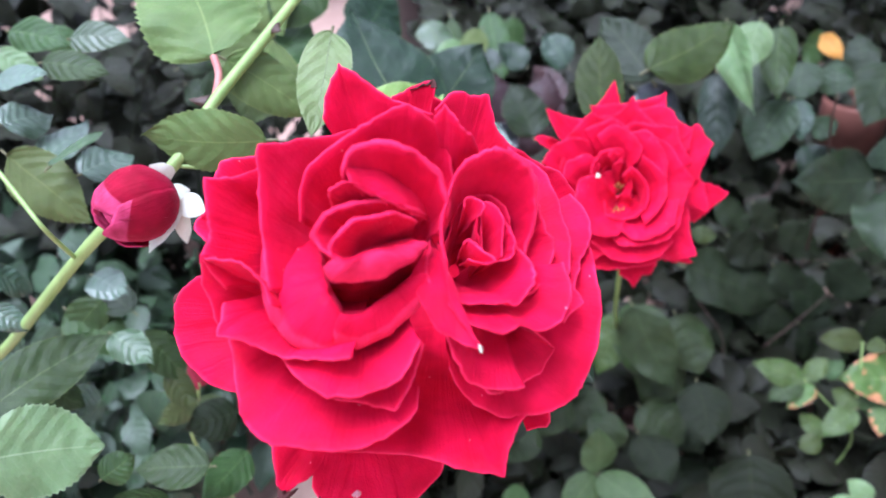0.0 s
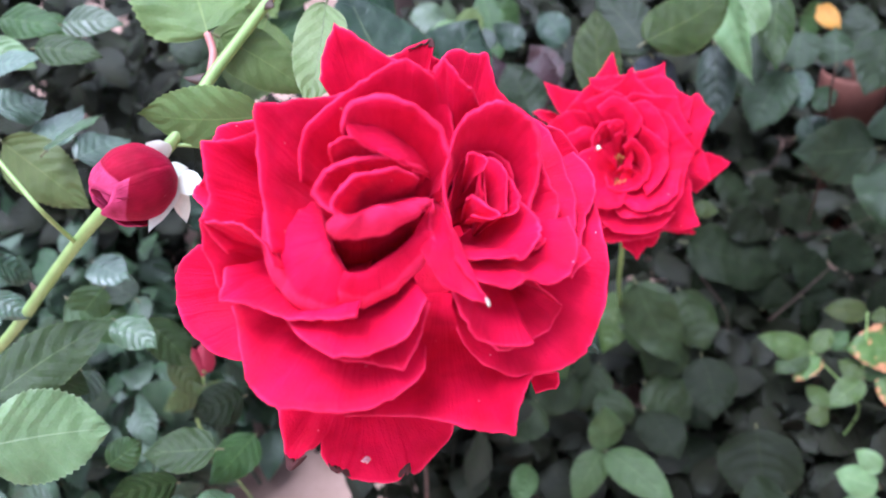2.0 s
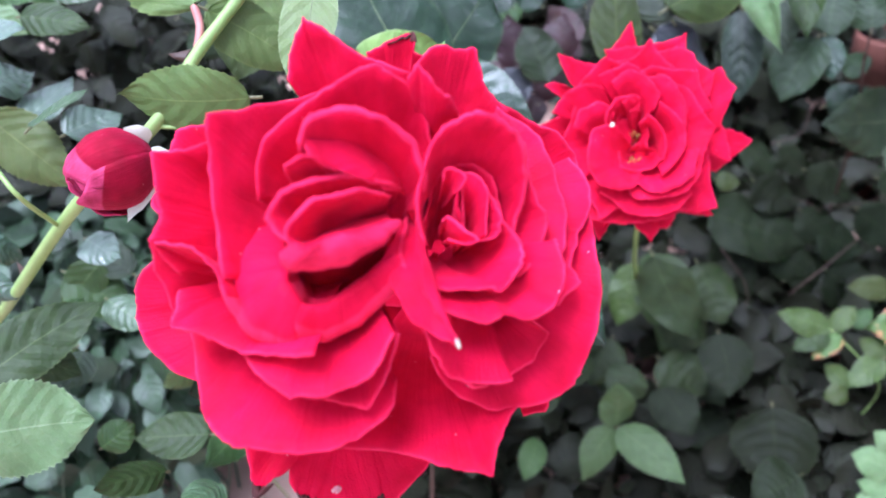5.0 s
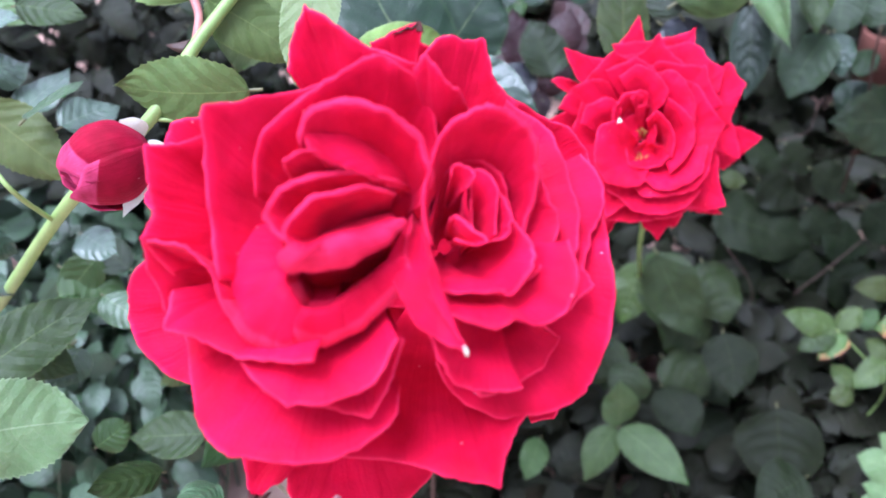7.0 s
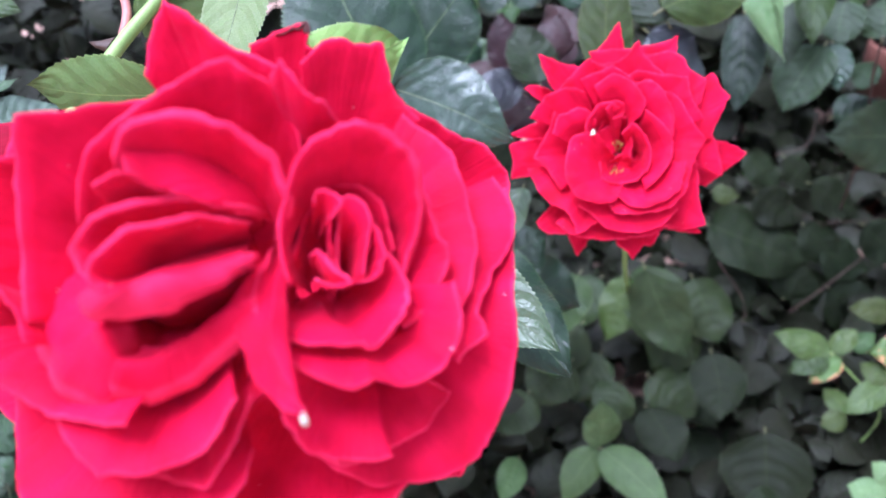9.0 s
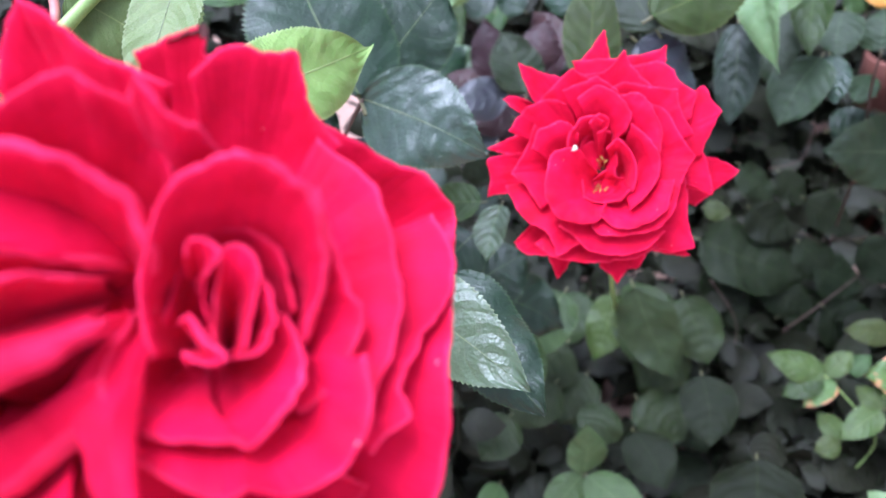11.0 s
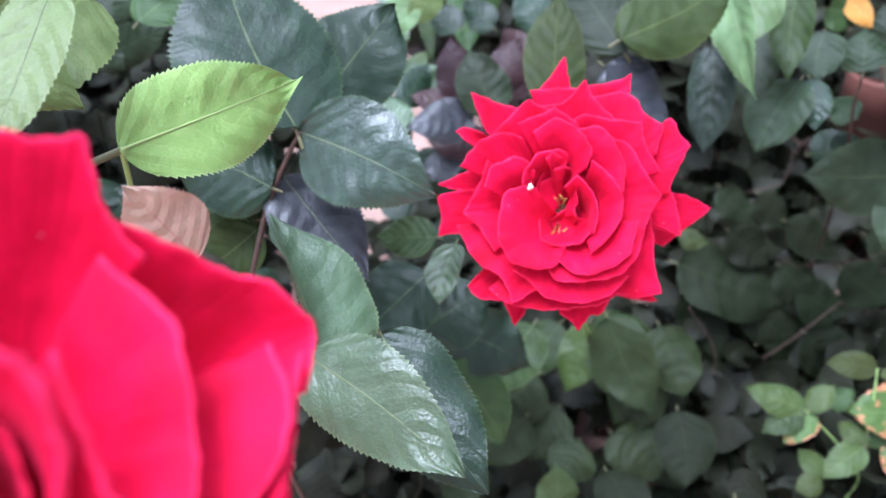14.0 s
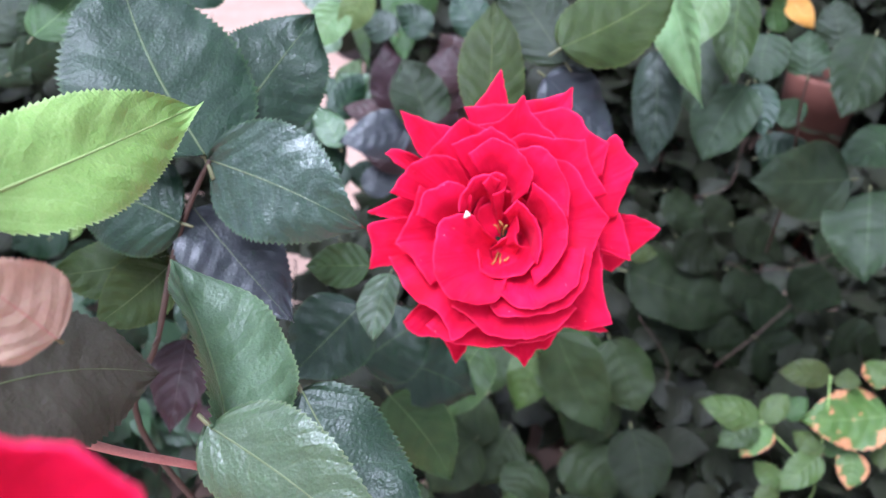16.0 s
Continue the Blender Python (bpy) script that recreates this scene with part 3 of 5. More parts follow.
petal(rose, [(-15.9, -50.4, -9), (5.7, -51, -6), (17.8, -53.6, -3), (28.5, -55, 0, 1), (30.6, -47.9, -3), (35.5, -39.2, -8)], (12.6, -19.2, -66), material=RED, bulge=12.0)
petal(rose, [(-15.6, -32.3, 10), (-7.7, -33.4, 12), (0.3, -34.7, 13, 1), (4, -29.1, 11), (7.5, -19.1, 7)], (-2.9, -10.4, -22), material=RED, bulge=8.0)
petal(rose, [(54.7, 19.4, -46), (56.5, 5.9, -30), (56.1, -4.4, -16), (56.3, -17.8, -14), (52.6, -30, -12), (47, -36.8, -10), (36.2, -40.1, -8), (26.9, -39.4, -6), (19.3, -34.7, -4), (14.4, -26.3, -3)], (18.5, -6.2, -36), material=RED, bulge=10.0, n=34)
petal(rose, [(33.7, -13.6, 1), (43.4, -22.7, -12, 1), (38.4, -28.3, -5), (29.9, -31.2, 2), (24, -30.4, 9), (19.1, -26.4, 10)], (24.6, -13.5, -20.6), material=RED, bulge=10.0)
petal(rose, [(13.9, -15, 12), (15.7, -21.7, 14), (18.8, -26.4, 12), (24.5, -30.4, 9), (33.3, -29.9, 6)], (23.2, -7.2, -24), material=RED, bulge=9.0)
petal(rose, [(4.5, -2.1, 9), (7.1, -7.9, 13), (11.2, -13.7, 17), (15.2, -16.3, 21), (21.1, -17.7, 25), (18.2, -13.5, 23), (13.9, -7.5, 19)], (11, 5.9, -4), material=RED, bulge=7.0, lip=0.4)
petal(rose, [(8.3, -7, 6), (14.8, -10.4, 12), (22.4, -14.3, 14), (27.1, -15.1, 15), (31.6, -13, 16, 1), (36.2, -15, 14), (41.1, -13.1, 10), (44.2, -11.1, 6), (45.7, -5.5, 3), (44.2, 1.6, -1)], (19.3, -3.9, -24), material=RED, bulge=10.0, n=34)
petal(rose, [(51.7, 22.4, -38), (56.3, 13.5, -31), (54.9, 5.9, -25), (50.4, -0.4, -15), (48.4, -4.2, -11), (50, -9.4, -8, 1), (44.9, -14.4, -4)], (23.9, 4.2, -38), material=RED, bulge=9.0)
petal(rose, [(31.6, 35.4, -26), (42.1, 26.4, -24), (47.1, 13.9, -19), (48.2, 5.9, -14), (45, -6.2, -5), (38.4, -14.8, 0)], (21.9, 4.2, -32), material=RED, bulge=8.0)
petal(rose, [(35.1, 26.3, -6), (37.5, 18.9, -7), (40.5, 11.4, -8), (42.1, 6.7, -8), (41.5, -0.1, -5), (38.1, -4.1, -1), (34.4, -6.5, 2)], (17.4, -0.9, -30), material=RED, bulge=7.0)
petal(rose, [(14.1, 0.6, 3), (12.5, 8.5, 4), (13.3, 14.9, 5), (16.3, 24.5, 6), (21.2, 28.5, 6), (26.9, 30.4, 5), (31.8, 28.3, 3), (36, 24.5, 0), (37, 17.3, -3), (36.3, 10.6, -5), (33.7, 2, -5)], (17.4, 2.5, -20), material=RED, bulge=-5.0, lip=1.0, claw=0.35, n=34)
petal(rose, [(9.6, 6.9, -2), (8.6, 2.2, 5), (8.9, -2.1, 9), (11.6, -6, 11), (17.7, -8.1, 12), (24.8, -8.5, 13), (28.5, -7.2, 13, 1)], (12.4, -3.8, -16), material=RED, bulge=7.0, lip=0.8, claw=0.3)
petal(rose, [(23.1, 2.1, 5), (22.3, 9.6, 2), (22.1, 16.2, -1), (24.4, 17.3, -2), (27.2, 14.9, -1), (28.1, 9.2, 2), (27.2, 2.6, 5)], (20.2, -1.1, -14), material=RED, bulge=3.0, lip=0.3)
petal(rose, [(27.5, 12.6, -2), (30.3, 9.1, 0), (31.2, 6.6, 2), (30, 3.2, 5), (26.9, 2.3, 6)], (21.3, 0.7, -14), material=RED, bulge=3.0, lip=0.3)
petal(rose, [(17.5, 6.1, 4), (19.1, 7, 5), (22.6, 4.7, 7), (25.9, 1.9, 8, 1), (22.7, 1, 8), (19, 2, 6)], (17.4, 1, -8), material=RED, bulge=3.0, lip=0.4)
petal(rose, [(31, 6.6, -4, 1), (34.2, 3.2, 0), (35.6, 0, 4), (35.2, -3.2, 9), (32.4, -7.4, 12), (30, -8.9, 13, 1), (28.6, -7.2, 13)], (15.5, -6.8, -18), material=RED, bulge=5.0, lip=0.5, claw=0.3)
petal(rose, [(18.2, 15.7, 3), (18.6, 18.1, 2), (20.8, 18.4, 2), (23, 16.7, 3), (22.3, 14.9, 4), (20.9, 13.3, 5)], (16.9, 9.2, -8), material=RED, bulge=2.0, lip=0.3, n=18)
petal(rose, [(21.1, 13.2, 4), (21.6, 9, 4), (22.2, 4.1, 3)], (18.4, 0.6, -8), material=RED, bulge=0.0, lip=0.3, n=12, rows=6)
petal(rose, [(12.4, 2.9, -2), (15.5, 14.5, -4), (21.4, 19.8, -6), (28.6, 16.7, -8), (31.6, 6.6, -8)], (15.6, -0.4, -26), material=RED, bulge=-3.0)
petal(rose, [(-23.4, 11.7, 8), (-22.5, 24.2, 8), (-14.8, 31.4, 8), (-6.4, 37.2, 7), (1.7, 41, 8), (7.3, 39.3, 7), (12.1, 35.5, 1), (14.3, 26.9, -2), (15.2, 19.6, -4)], (-2.4, 7.6, -17.2), material=RED, bulge=-4.0, claw=0.35)
petal(rose, [(-11, 21.5, 20), (-10.6, 26.6, 21), (-6.6, 30, 18), (-0.2, 30.3, 15), (6.5, 28, 12), (11.4, 22.8, 7), (13.2, 16.1, 5), (10.6, 9.6, 0)], (0.4, 8.3, -7.4), material=RED, bulge=-5.0, lip=1.2, claw=0.4)
petal(rose, [(10.5, 38.8, 4), (13.1, 40.7, 8, 1), (16.8, 37.1, 8), (21, 32, -1), (22.9, 28.5, -6)], (15.1, 12.5, -20.4), material=RED, bulge=1.0)
petal(rose, [(-11, 24.8, 20), (-8.9, 20.7, 20), (-4.2, 18, 17), (1.5, 16.1, 11), (7.6, 13.2, -2), (11, 11.2, -8)], (10.3, 23.2, -13.2), material=RED, bulge=2.0)
petal(rose, [(-14.7, 14.2, 10), (-14.8, 18.5, 22, 1), (-10.2, 20.7, 21), (-4.4, 18.4, 15), (0.5, 15.7, 7)], (-2.3, 9.2, -14.4), material=RED, bulge=-1.0)
petal(rose, [(-10.6, 2, 26), (-16.6, 5.8, 23), (-17.6, 10, 21), (-12, 14.4, 20), (-4.4, 16.7, 16), (2, 16, 9), (7.6, 13.6, -1)], (-1.9, 5.9, -7.1), material=RED, bulge=-3.0, lip=1.0, claw=0.35)
petal(rose, [(-12.2, 2.2, 26), (-13.1, 5.1, 26), (-10.2, 10.3, 24), (-4, 12.8, 20), (2.8, 12.7, 11), (5.6, 11.4, 2)], (-1.7, 4.5, -5.2), material=RED, bulge=-3.0, lip=0.8, claw=0.4)
petal(rose, [(-13, 2.5, 27), (-9.3, 1.8, 29), (-4.7, 3.8, 26), (1.2, 5.2, 18), (6.6, 6.7, 8)], (-4.9, 6.7, -6.4), material=RED, bulge=0.0, lip=6.5, droop=0.7, claw=0.6)
petal(rose, [(-22.4, 8.3, -12), (-19.1, 1.7, 4), (-15, -5.5, 18), (-11.9, -11.4, 18)], (-20.6, -5.4, -40.9), material=RED, hub=(-9.4, 0.0), bulge=-2.0, lip=18.0, droop=0.5, claw=0.9, lips=10)
petal(rose, [(-17.3, -0.7, 10), (-10.3, -1.5, 12), (-3.5, 0.3, 10), (3.2, 2.5, 5), (7.7, 4.4, 0)], (-8.5, -13.9, -21.5), material=RED, bulge=-4.0, claw=0.6)
petal(rose, [(-12.3, -10.5, 18.5), (-10.6, -11, 19), (-6.3, -10.2, 18), (-0.5, -6.4, 15), (6.6, -0.5, 10)], (-10.4, -12.6, -42), material=RED, hub=(-4.7, 2.7), bulge=-2.0, lip=9.0, droop=0.55, claw=0.9, lips=8)
petal(rose, [(2.4, 52.9, -30.8), (4.4, 53.6, -31), (5.8, 54.5, -31), (7.1, 54, -31), (8.5, 55.5, -31), (9.6, 55, -30.8), (10, 53.2, -30.5)], (6.3, 54.1, -35.3), material=CHAR, name="withered_tip", label="blackened withered petal edge", lip=0.2, wave=0.8, n=16, rows=3)
petal(rose, [(-69.7, -12.1, -34.5), (-68.5, -9.5, -34.5), (-66, -7.8, -34)], (-67.3, -12, -34), material=CHAR, name="withered_tip", lip=0.3, wave=1.2, n=10, rows=3)
petal(rose, [(-34.9, -64.9, -22), (-34.2, -67.7, -21.5), (-32.4, -68.1, -21.5), (-30, -65.5, -22)], (-32.5, -66, -22), material=CHAR, name="withered_tip", lip=0.3, wave=0.8, n=12, rows=3)
petal(rose, [(-22.9, -67.6, -22), (-20.6, -69.9, -21.5), (-18, -69.3, -21.5), (-17.1, -71.4, -22)], (-20.3, -68.4, -22), material=CHAR, name="withered_tip", lip=0.3, wave=0.6, n=12, rows=3)
petal(rose, [(-2.8, -71.7, -22), (-1.1, -69, -21.5), (0.6, -67.7, -21.5), (0.2, -70.7, -22)], (-1.1, -70.7, -22), material=CHAR, name="withered_tip", lip=0.3, wave=0.5, n=12, rows=3)
petal(rose, [(-13.4, -66.8, -21.2), (-12.2, -65.6, -21.2, 1), (-11.4, -66.5, -21.2), (-11.9, -67.3, -21.2, 1)], (-12.3, -66.8, -21.2), material=FRAY, name="torn_spot", label="pale torn spot on the petal", lip=0.2, wave=0.4, n=12, rows=3)
petal(rose, [(20.9, -17.2, 25.2), (21.4, -17.6, 25.4), (21.6, -18.5, 25.2), (21.5, -19.1, 25)], (21.2, -18.2, 25.2), material=SEPAL, name="torn_edge", label="white torn edge of the folded petal", lip=0.1, wave=0.2, n=10, rows=3, ragged=0.3)
petal(rose, [(39, -46.9, -44), (43.4, -45.9, -43), (46.6, -46.5, -43), (45.8, -50.7, -43), (42.4, -51.7, -43), (39.5, -52.2, -44, 1)], (37.1, -44.2, -50), material=RED, bulge=0.0)
# ---- the smaller rose behind ----
rose_behind = plant("red_rose", "smaller open scarlet rose with pointed petals and dry stamens", "rose", "roses in bloom")
rose_behind.matrix_basis = pose(0.1199, 0.4767, 0.5462, 54.62, -1.54, -1.91)
petal(rose_behind, [(-46.2, -14.7, -26), (-51.8, 4.6, -27), (-43.6, 26.8, -28), (-24.2, 43.6, -29)], (-1.4, -0.8, -36.8), material=SCARLET, bulge=-2.0)
petal(rose_behind, [(-29.7, 40.7, -28), (-4.7, 54.7, -29), (20.2, 53.1, -28), (36.6, 37.8, -27)], (1.4, 2.1, -36.8), material=SCARLET, bulge=-2.0)
petal(rose_behind, [(31.1, 43.3, -27), (47.5, 23.9, -26), (50.2, -0.9, -26), (44.7, -23, -26)], (5.7, -0.8, -36.8), material=SCARLET, bulge=-2.0)
petal(rose_behind, [(47.5, -14.7, -26), (30.9, -39.5, -26), (8.9, -50.5, -26), (-13.2, -47.8, -26)], (2.8, -3.6, -36.8), material=SCARLET, bulge=-2.0)
petal(rose_behind, [(-2.1, -50.5, -26), (-26.9, -42.3, -26), (-40.7, -25.7, -26), (-47.6, -9.2, -26)], (-0, -3.6, -36.8), material=SCARLET, bulge=-2.0)
petal(rose_behind, [(-15, -17.1, -14), (-16.3, 4.3, -14), (-11, 20.3, -14), (7.8, 23, -14), (17.1, 6.9, -14), (15.8, -14.5, -14), (-2.9, -22.5, -14)], (1.3, -0.3, -27.2), material=SCARLET, bulge=-4.0, claw=0.6)
petal(rose_behind, [(-13.1, 62.1, -27), (-5.3, 73.4, -28), (-0.3, 80.3, -28, 1), (1.5, 72.3, -27), (3.4, 62.5, -26)], (-0.4, 24.2, -30.4), material=SCARLET, bulge=1.0)
petal(rose_behind, [(-18.2, 61.2, -22), (-5.1, 62.6, -22), (8.4, 63.5, -21), (26.1, 66.8, -21), (33.7, 70.9, -21, 1), (32.8, 58.7, -20)], (3.6, 21.3, -28.8), material=SCARLET, bulge=1.0)
petal(rose_behind, [(-21.6, 49.8, -18), (-35.1, 54.2, -19), (-48.9, 59.4, -19, 1), (-45.4, 49.9, -19), (-39.9, 38.1, -18)], (-7.5, 15.8, -28.8), material=SCARLET, bulge=2.0)
petal(rose_behind, [(36.2, 31.2, -16), (52.3, 46.5, -16), (57.7, 39.7, -15), (63.3, 33.2, -15, 1), (57.7, 21.8, -16), (53.3, 8.4, -17)], (11.9, 7.5, -28.8), material=SCARLET, bulge=3.0)
petal(rose_behind, [(55.5, 12, -38), (70.6, 9.4, -42), (82.3, 3.7, -45, 1), (70.6, -6.4, -42), (55.5, -17.8, -38)], (21.4, -0.7, -38.4), material=SCARLET)
petal(rose_behind, [(48.8, 23.4, -19), (56.4, 8.5, -19), (60.7, -11.9, -20, 1), (54.3, -9.7, -19), (45.9, -6.4, -18)], (14.7, -0.9, -28.8), material=SCARLET, bulge=3.0)
petal(rose_behind, [(45.8, -3.7, -17), (46.8, -17.2, -17), (48.5, -30.7, -17), (51.7, -41.5, -17, 1), (40.5, -44.2, -18), (27.3, -43.1, -20)], (12.1, -9.2, -30.4), material=SCARLET, bulge=4.0)
petal(rose_behind, [(41.6, -33.8, -24), (51.3, -46.7, -26, 1), (36.5, -45.6, -26), (22.5, -42.2, -25)], (12.4, -12, -33.6), material=SCARLET)
petal(rose_behind, [(-43.3, 22.1, -20), (-54.2, 15.9, -21), (-64.6, 11.3, -22, 1), (-55.5, 8.5, -21), (-46, 8.5, -20)], (-10.3, 1.9, -28.8), material=SCARLET, bulge=2.0)
petal(rose_behind, [(-46, 8.5, -20), (-63.8, 5, -22), (-61.9, -6.4, -22), (-63.8, -16.2, -22, 1), (-51.4, -13.5, -20), (-40.5, -10.5, -19)], (-10.2, -2.2, -30.4), material=SCARLET, bulge=2.0)
petal(rose_behind, [(-37.9, -31, -22), (-47.6, -42.2, -25, 1), (-40.7, -48.2, -25), (-27, -48.7, -22)], (-7.3, -12, -32), material=SCARLET)
petal(rose_behind, [(-28.3, -49.8, -24), (-22.2, -62.1, -28, 1), (-14.6, -50.3, -24)], (-4.5, -14.8, -32), material=SCARLET)
petal(rose_behind, [(0.3, -54.2, -22), (7.3, -58.5, -24), (11.5, -63.1, -25, 1), (16.9, -55.2, -24), (21.3, -54.7, -24), (26.2, -47.4, -22)], (2.5, -14.8, -32), material=SCARLET)
petal(rose_behind, [(-51.6, 34.7, -24), (-56.2, 40.4, -26, 1), (-50.3, 41.7, -25), (-42, 38.6, -22)], (-10.1, 13.2, -32), material=SCARLET)
petal(rose_behind, [(-12.5, 51.2, -10), (-1.9, 52.7, -9), (8.5, 64.1, -8, 1), (13.9, 54.8, -9), (25.8, 44.2, -9)], (1.8, 15.5, -24), material=SCARLET, bulge=3.0)
petal(rose_behind, [(10.4, 55.9, -14), (21, 58.6, -13), (31.7, 58.6, -13), (40, 49.4, -12), (49.1, 42.5, -12, 1), (46.1, 28.1, -12)], (6.1, 12.9, -25.6), material=SCARLET, bulge=3.0)
petal(rose_behind, [(2.5, 42.6, -5), (9.4, 46.2, -4), (22.6, 44.2, -5), (37.1, 43.3, -6, 1), (38.9, 32.8, -6), (47.5, 18.3, -8)], (3.1, 10, -22.4), material=SCARLET, bulge=3.0)
petal(rose_behind, [(-42.9, 29.3, -10), (-32.8, 40.5, -9), (-19.1, 54.1, -8, 1), (-12.5, 50.1, -8), (-3.4, 46.6, -7)], (-5, 12.8, -24), material=SCARLET, bulge=3.0)
petal(rose_behind, [(-24.4, 41, -4), (-14.1, 45.5, -3), (-6.3, 48.6, -3, 1), (2.7, 42.8, -2), (6.1, 38.1, -2)], (-2.5, 12.6, -20.8), material=SCARLET, bulge=3.0)
petal(rose_behind, [(-53.6, 19.6, -12), (-42.8, 32.6, -9), (-29.6, 37.1, -7), (-21.8, 34.1, -6)], (-7.8, 7.3, -24), material=SCARLET, bulge=3.0)
petal(rose_behind, [(-38.8, 22.3, -5), (-43.5, 9.3, -6), (-50.7, -4.3, -8, 1), (-41.4, -12.2, -6), (-34.3, -23.4, -5)], (-7.8, 1.8, -22.4), material=SCARLET, bulge=4.0)
petal(rose_behind, [(-53.7, -10.4, -13), (-47.7, -22.3, -11), (-40.7, -30.6, -8), (-30.9, -35.2, -5), (-27, -41.6, -4), (-23.6, -48.6, -4), (-16.7, -44, -2), (-9.5, -38.6, 0)], (-5.1, -6.4, -22.4), material=SCARLET, bulge=4.0)
petal(rose_behind, [(-36.3, -42.3, -12), (-27, -49.2, -9), (-11.2, -51.7, -8), (1.9, -50.8, -7), (17.8, -49.2, -9), (30, -42.2, -11)], (0.6, -11.9, -25.6), material=SCARLET, bulge=4.0)
petal(rose_behind, [(19.7, 34.6, -3), (30.3, 32.6, -4), (38.8, 19.1, -5), (48.1, 7.7, -6, 1), (42.9, -1.2, -5), (38.1, -11.6, -4)], (8.4, 1.7, -20.8), material=SCARLET, bulge=4.0)
petal(rose_behind, [(-24.5, -32.2, 0), (-16.8, -37.8, 1), (-6.5, -45.2, 1), (10.3, -47.1, 0), (23.3, -43.1, -1, 1), (32.7, -33.7, -3)], (0.1, -6.4, -19.2), material=SCARLET, bulge=5.0)
petal(rose_behind, [(-7.2, -31.4, 4), (-1.7, -36.9, 5), (13.6, -36.2, 5), (26.6, -33.3, 3, 1), (35.1, -24.4, 1), (39.6, -9, -1)], (5.3, -3.7, -16), material=SCARLET, bulge=5.0)
petal(rose_behind, [(-40.4, 9, 0), (-37.3, 18.7, 1, 1), (-27.1, 22.8, 2), (-20.7, 22.3, 2), (-15.5, 16.7, 1)], (-22.8, 7.2, -8), material=SCARLET, bulge=4.0, claw=0.5)
petal(rose_behind, [(-16.8, 36, 1), (-7.1, 43.3, 2, 1), (3.2, 39.2, 2), (10.9, 29.4, 2), (9.5, 18.8, 0)], (-1.2, 22.5, -8), material=SCARLET, bulge=4.0, claw=0.5)
petal(rose_behind, [(4.4, 38.4, 0), (16.6, 39.3, 1), (24.3, 29.5, 1), (28.4, 20.3, 1), (27.3, 7.7, 2)], (13.8, 17.2, -8), material=SCARLET, bulge=4.0, claw=0.5)
petal(rose_behind, [(-3.1, -26.7, 7), (8.2, -33.2, 8), (22.2, -29.4, 7), (31.4, -21.7, 5), (35, -6.4, 2)], (12.5, -16.4, -8), material=SCARLET, bulge=5.0, claw=0.5)
petal(rose_behind, [(12, 22.9, 3), (22.6, 13.9, 4), (27.5, 2.5, 4), (23.3, -12, 5), (12.2, -22.9, 6)], (15.2, 0.2, -8.8), material=SCARLET, bulge=5.0, claw=0.55)
petal(rose_behind, [(-13.8, 3.8, 3), (-15.5, 8, 7), (-24.1, 7.7, 8), (-30.1, 3.7, 8), (-32.7, -8.9, 8), (-30.9, -20.3, 9), (-25.4, -27.3, 9), (-15, -30.8, 9), (-5.4, -29.4, 8), (-0.7, -23.7, 6)], (-3.1, -9.1, -12), material=SCARLET, bulge=8.0, claw=0.25, n=34)
petal(rose_behind, [(-21.4, 10.2, 3), (-19.9, 17.8, 4), (-13.8, 25.4, 4), (-7.2, 26.2, 4, 1), (-3, 23.7, 3)], (-10.9, 13.7, -16), material=SCARLET, bulge=7.0, claw=0.4)
petal(rose_behind, [(-10.2, 22.9, 3), (-5.4, 28, 4, 1), (-0.8, 26.2, 4), (-0.4, 21.2, 2), (-6, 17.1, 2)], (-1.8, 5.5, -11.2), material=SCARLET, bulge=1.0, n=16)
petal(rose_behind, [(-0.6, 9.5, 1), (4.9, 14.8, 3, 1), (11.1, 8.3, 5), (15.4, -1.4, 5), (13.7, -13.1, 4)], (9.4, -1, -17.6), material=SCARLET, bulge=5.0, claw=0.5)
petal(rose_behind, [(4.7, 10.5, -4), (6.2, 3.9, -3), (4.6, -3.8, -3), (11.5, -6.4, -4)], (0.9, -3.8, -11.2), material=SCARLET, bulge=0.0, n=16)
petal(rose_behind, [(-12.4, 4.2, -11), (-11.2, 12, -9), (-3.9, 15.1, -8, 1), (-0.6, 9.4, -10)], (-2.9, -1.1, -14.4), material=SCARLET, bulge=0.0, n=16)
petal(rose_behind, [(-9.7, -9.1, -12), (-3.3, -3.8, -9), (3.3, 0.2, -9, 1), (6.1, -6.4, -10), (2.3, -11.8, -12)], (-1.7, -6.4, -12.8), material=SCARLET, bulge=1.0, n=16)
petal(rose_behind, [(-12.5, -6.4, -2), (-11.6, -16.2, 1, 1), (-4.1, -19.7, 3), (6.2, -18.2, 3), (12.7, -12.1, 2)], (0.9, -3.7, -22.4), material=SCARLET, bulge=-4.0, n=18, claw=0.6)
petal(rose_behind, [(-13.3, -14.3, -8), (-14.4, 4.1, -8), (-9.9, 17.2, -8), (3.2, 19.9, -8), (13.8, 9.4, -8), (14.6, -11.7, -8)], (1, 0.4, -24), material=SCARLET, bulge=-5.0, claw=0.5)
petal(rose_behind, [(-19.1, 7.1, 9), (-18.1, 10.2, 9), (-16.6, 8.2, 9)], (-17.5, 7.7, 8), material=SEPAL, name="torn_edge", label="white torn petal edge", lip=0.2, wave=0.2, n=8, rows=3, ragged=0.0)
tube("stamen", [(-0.0012, 0.0014, -0.016), (-0.0023, 0.0062, -0.008), (-0.0008, 0.0041, -0.007)], 0.0004, STAMEN, rose_behind, sides=6)
tube("stamen", [(-0.0001, -0.0004, -0.016), (-0.0002, 0.0028, -0.008), (0.0013, 0.0046, -0.007)], 0.0004, STAMEN, rose_behind, sides=6)
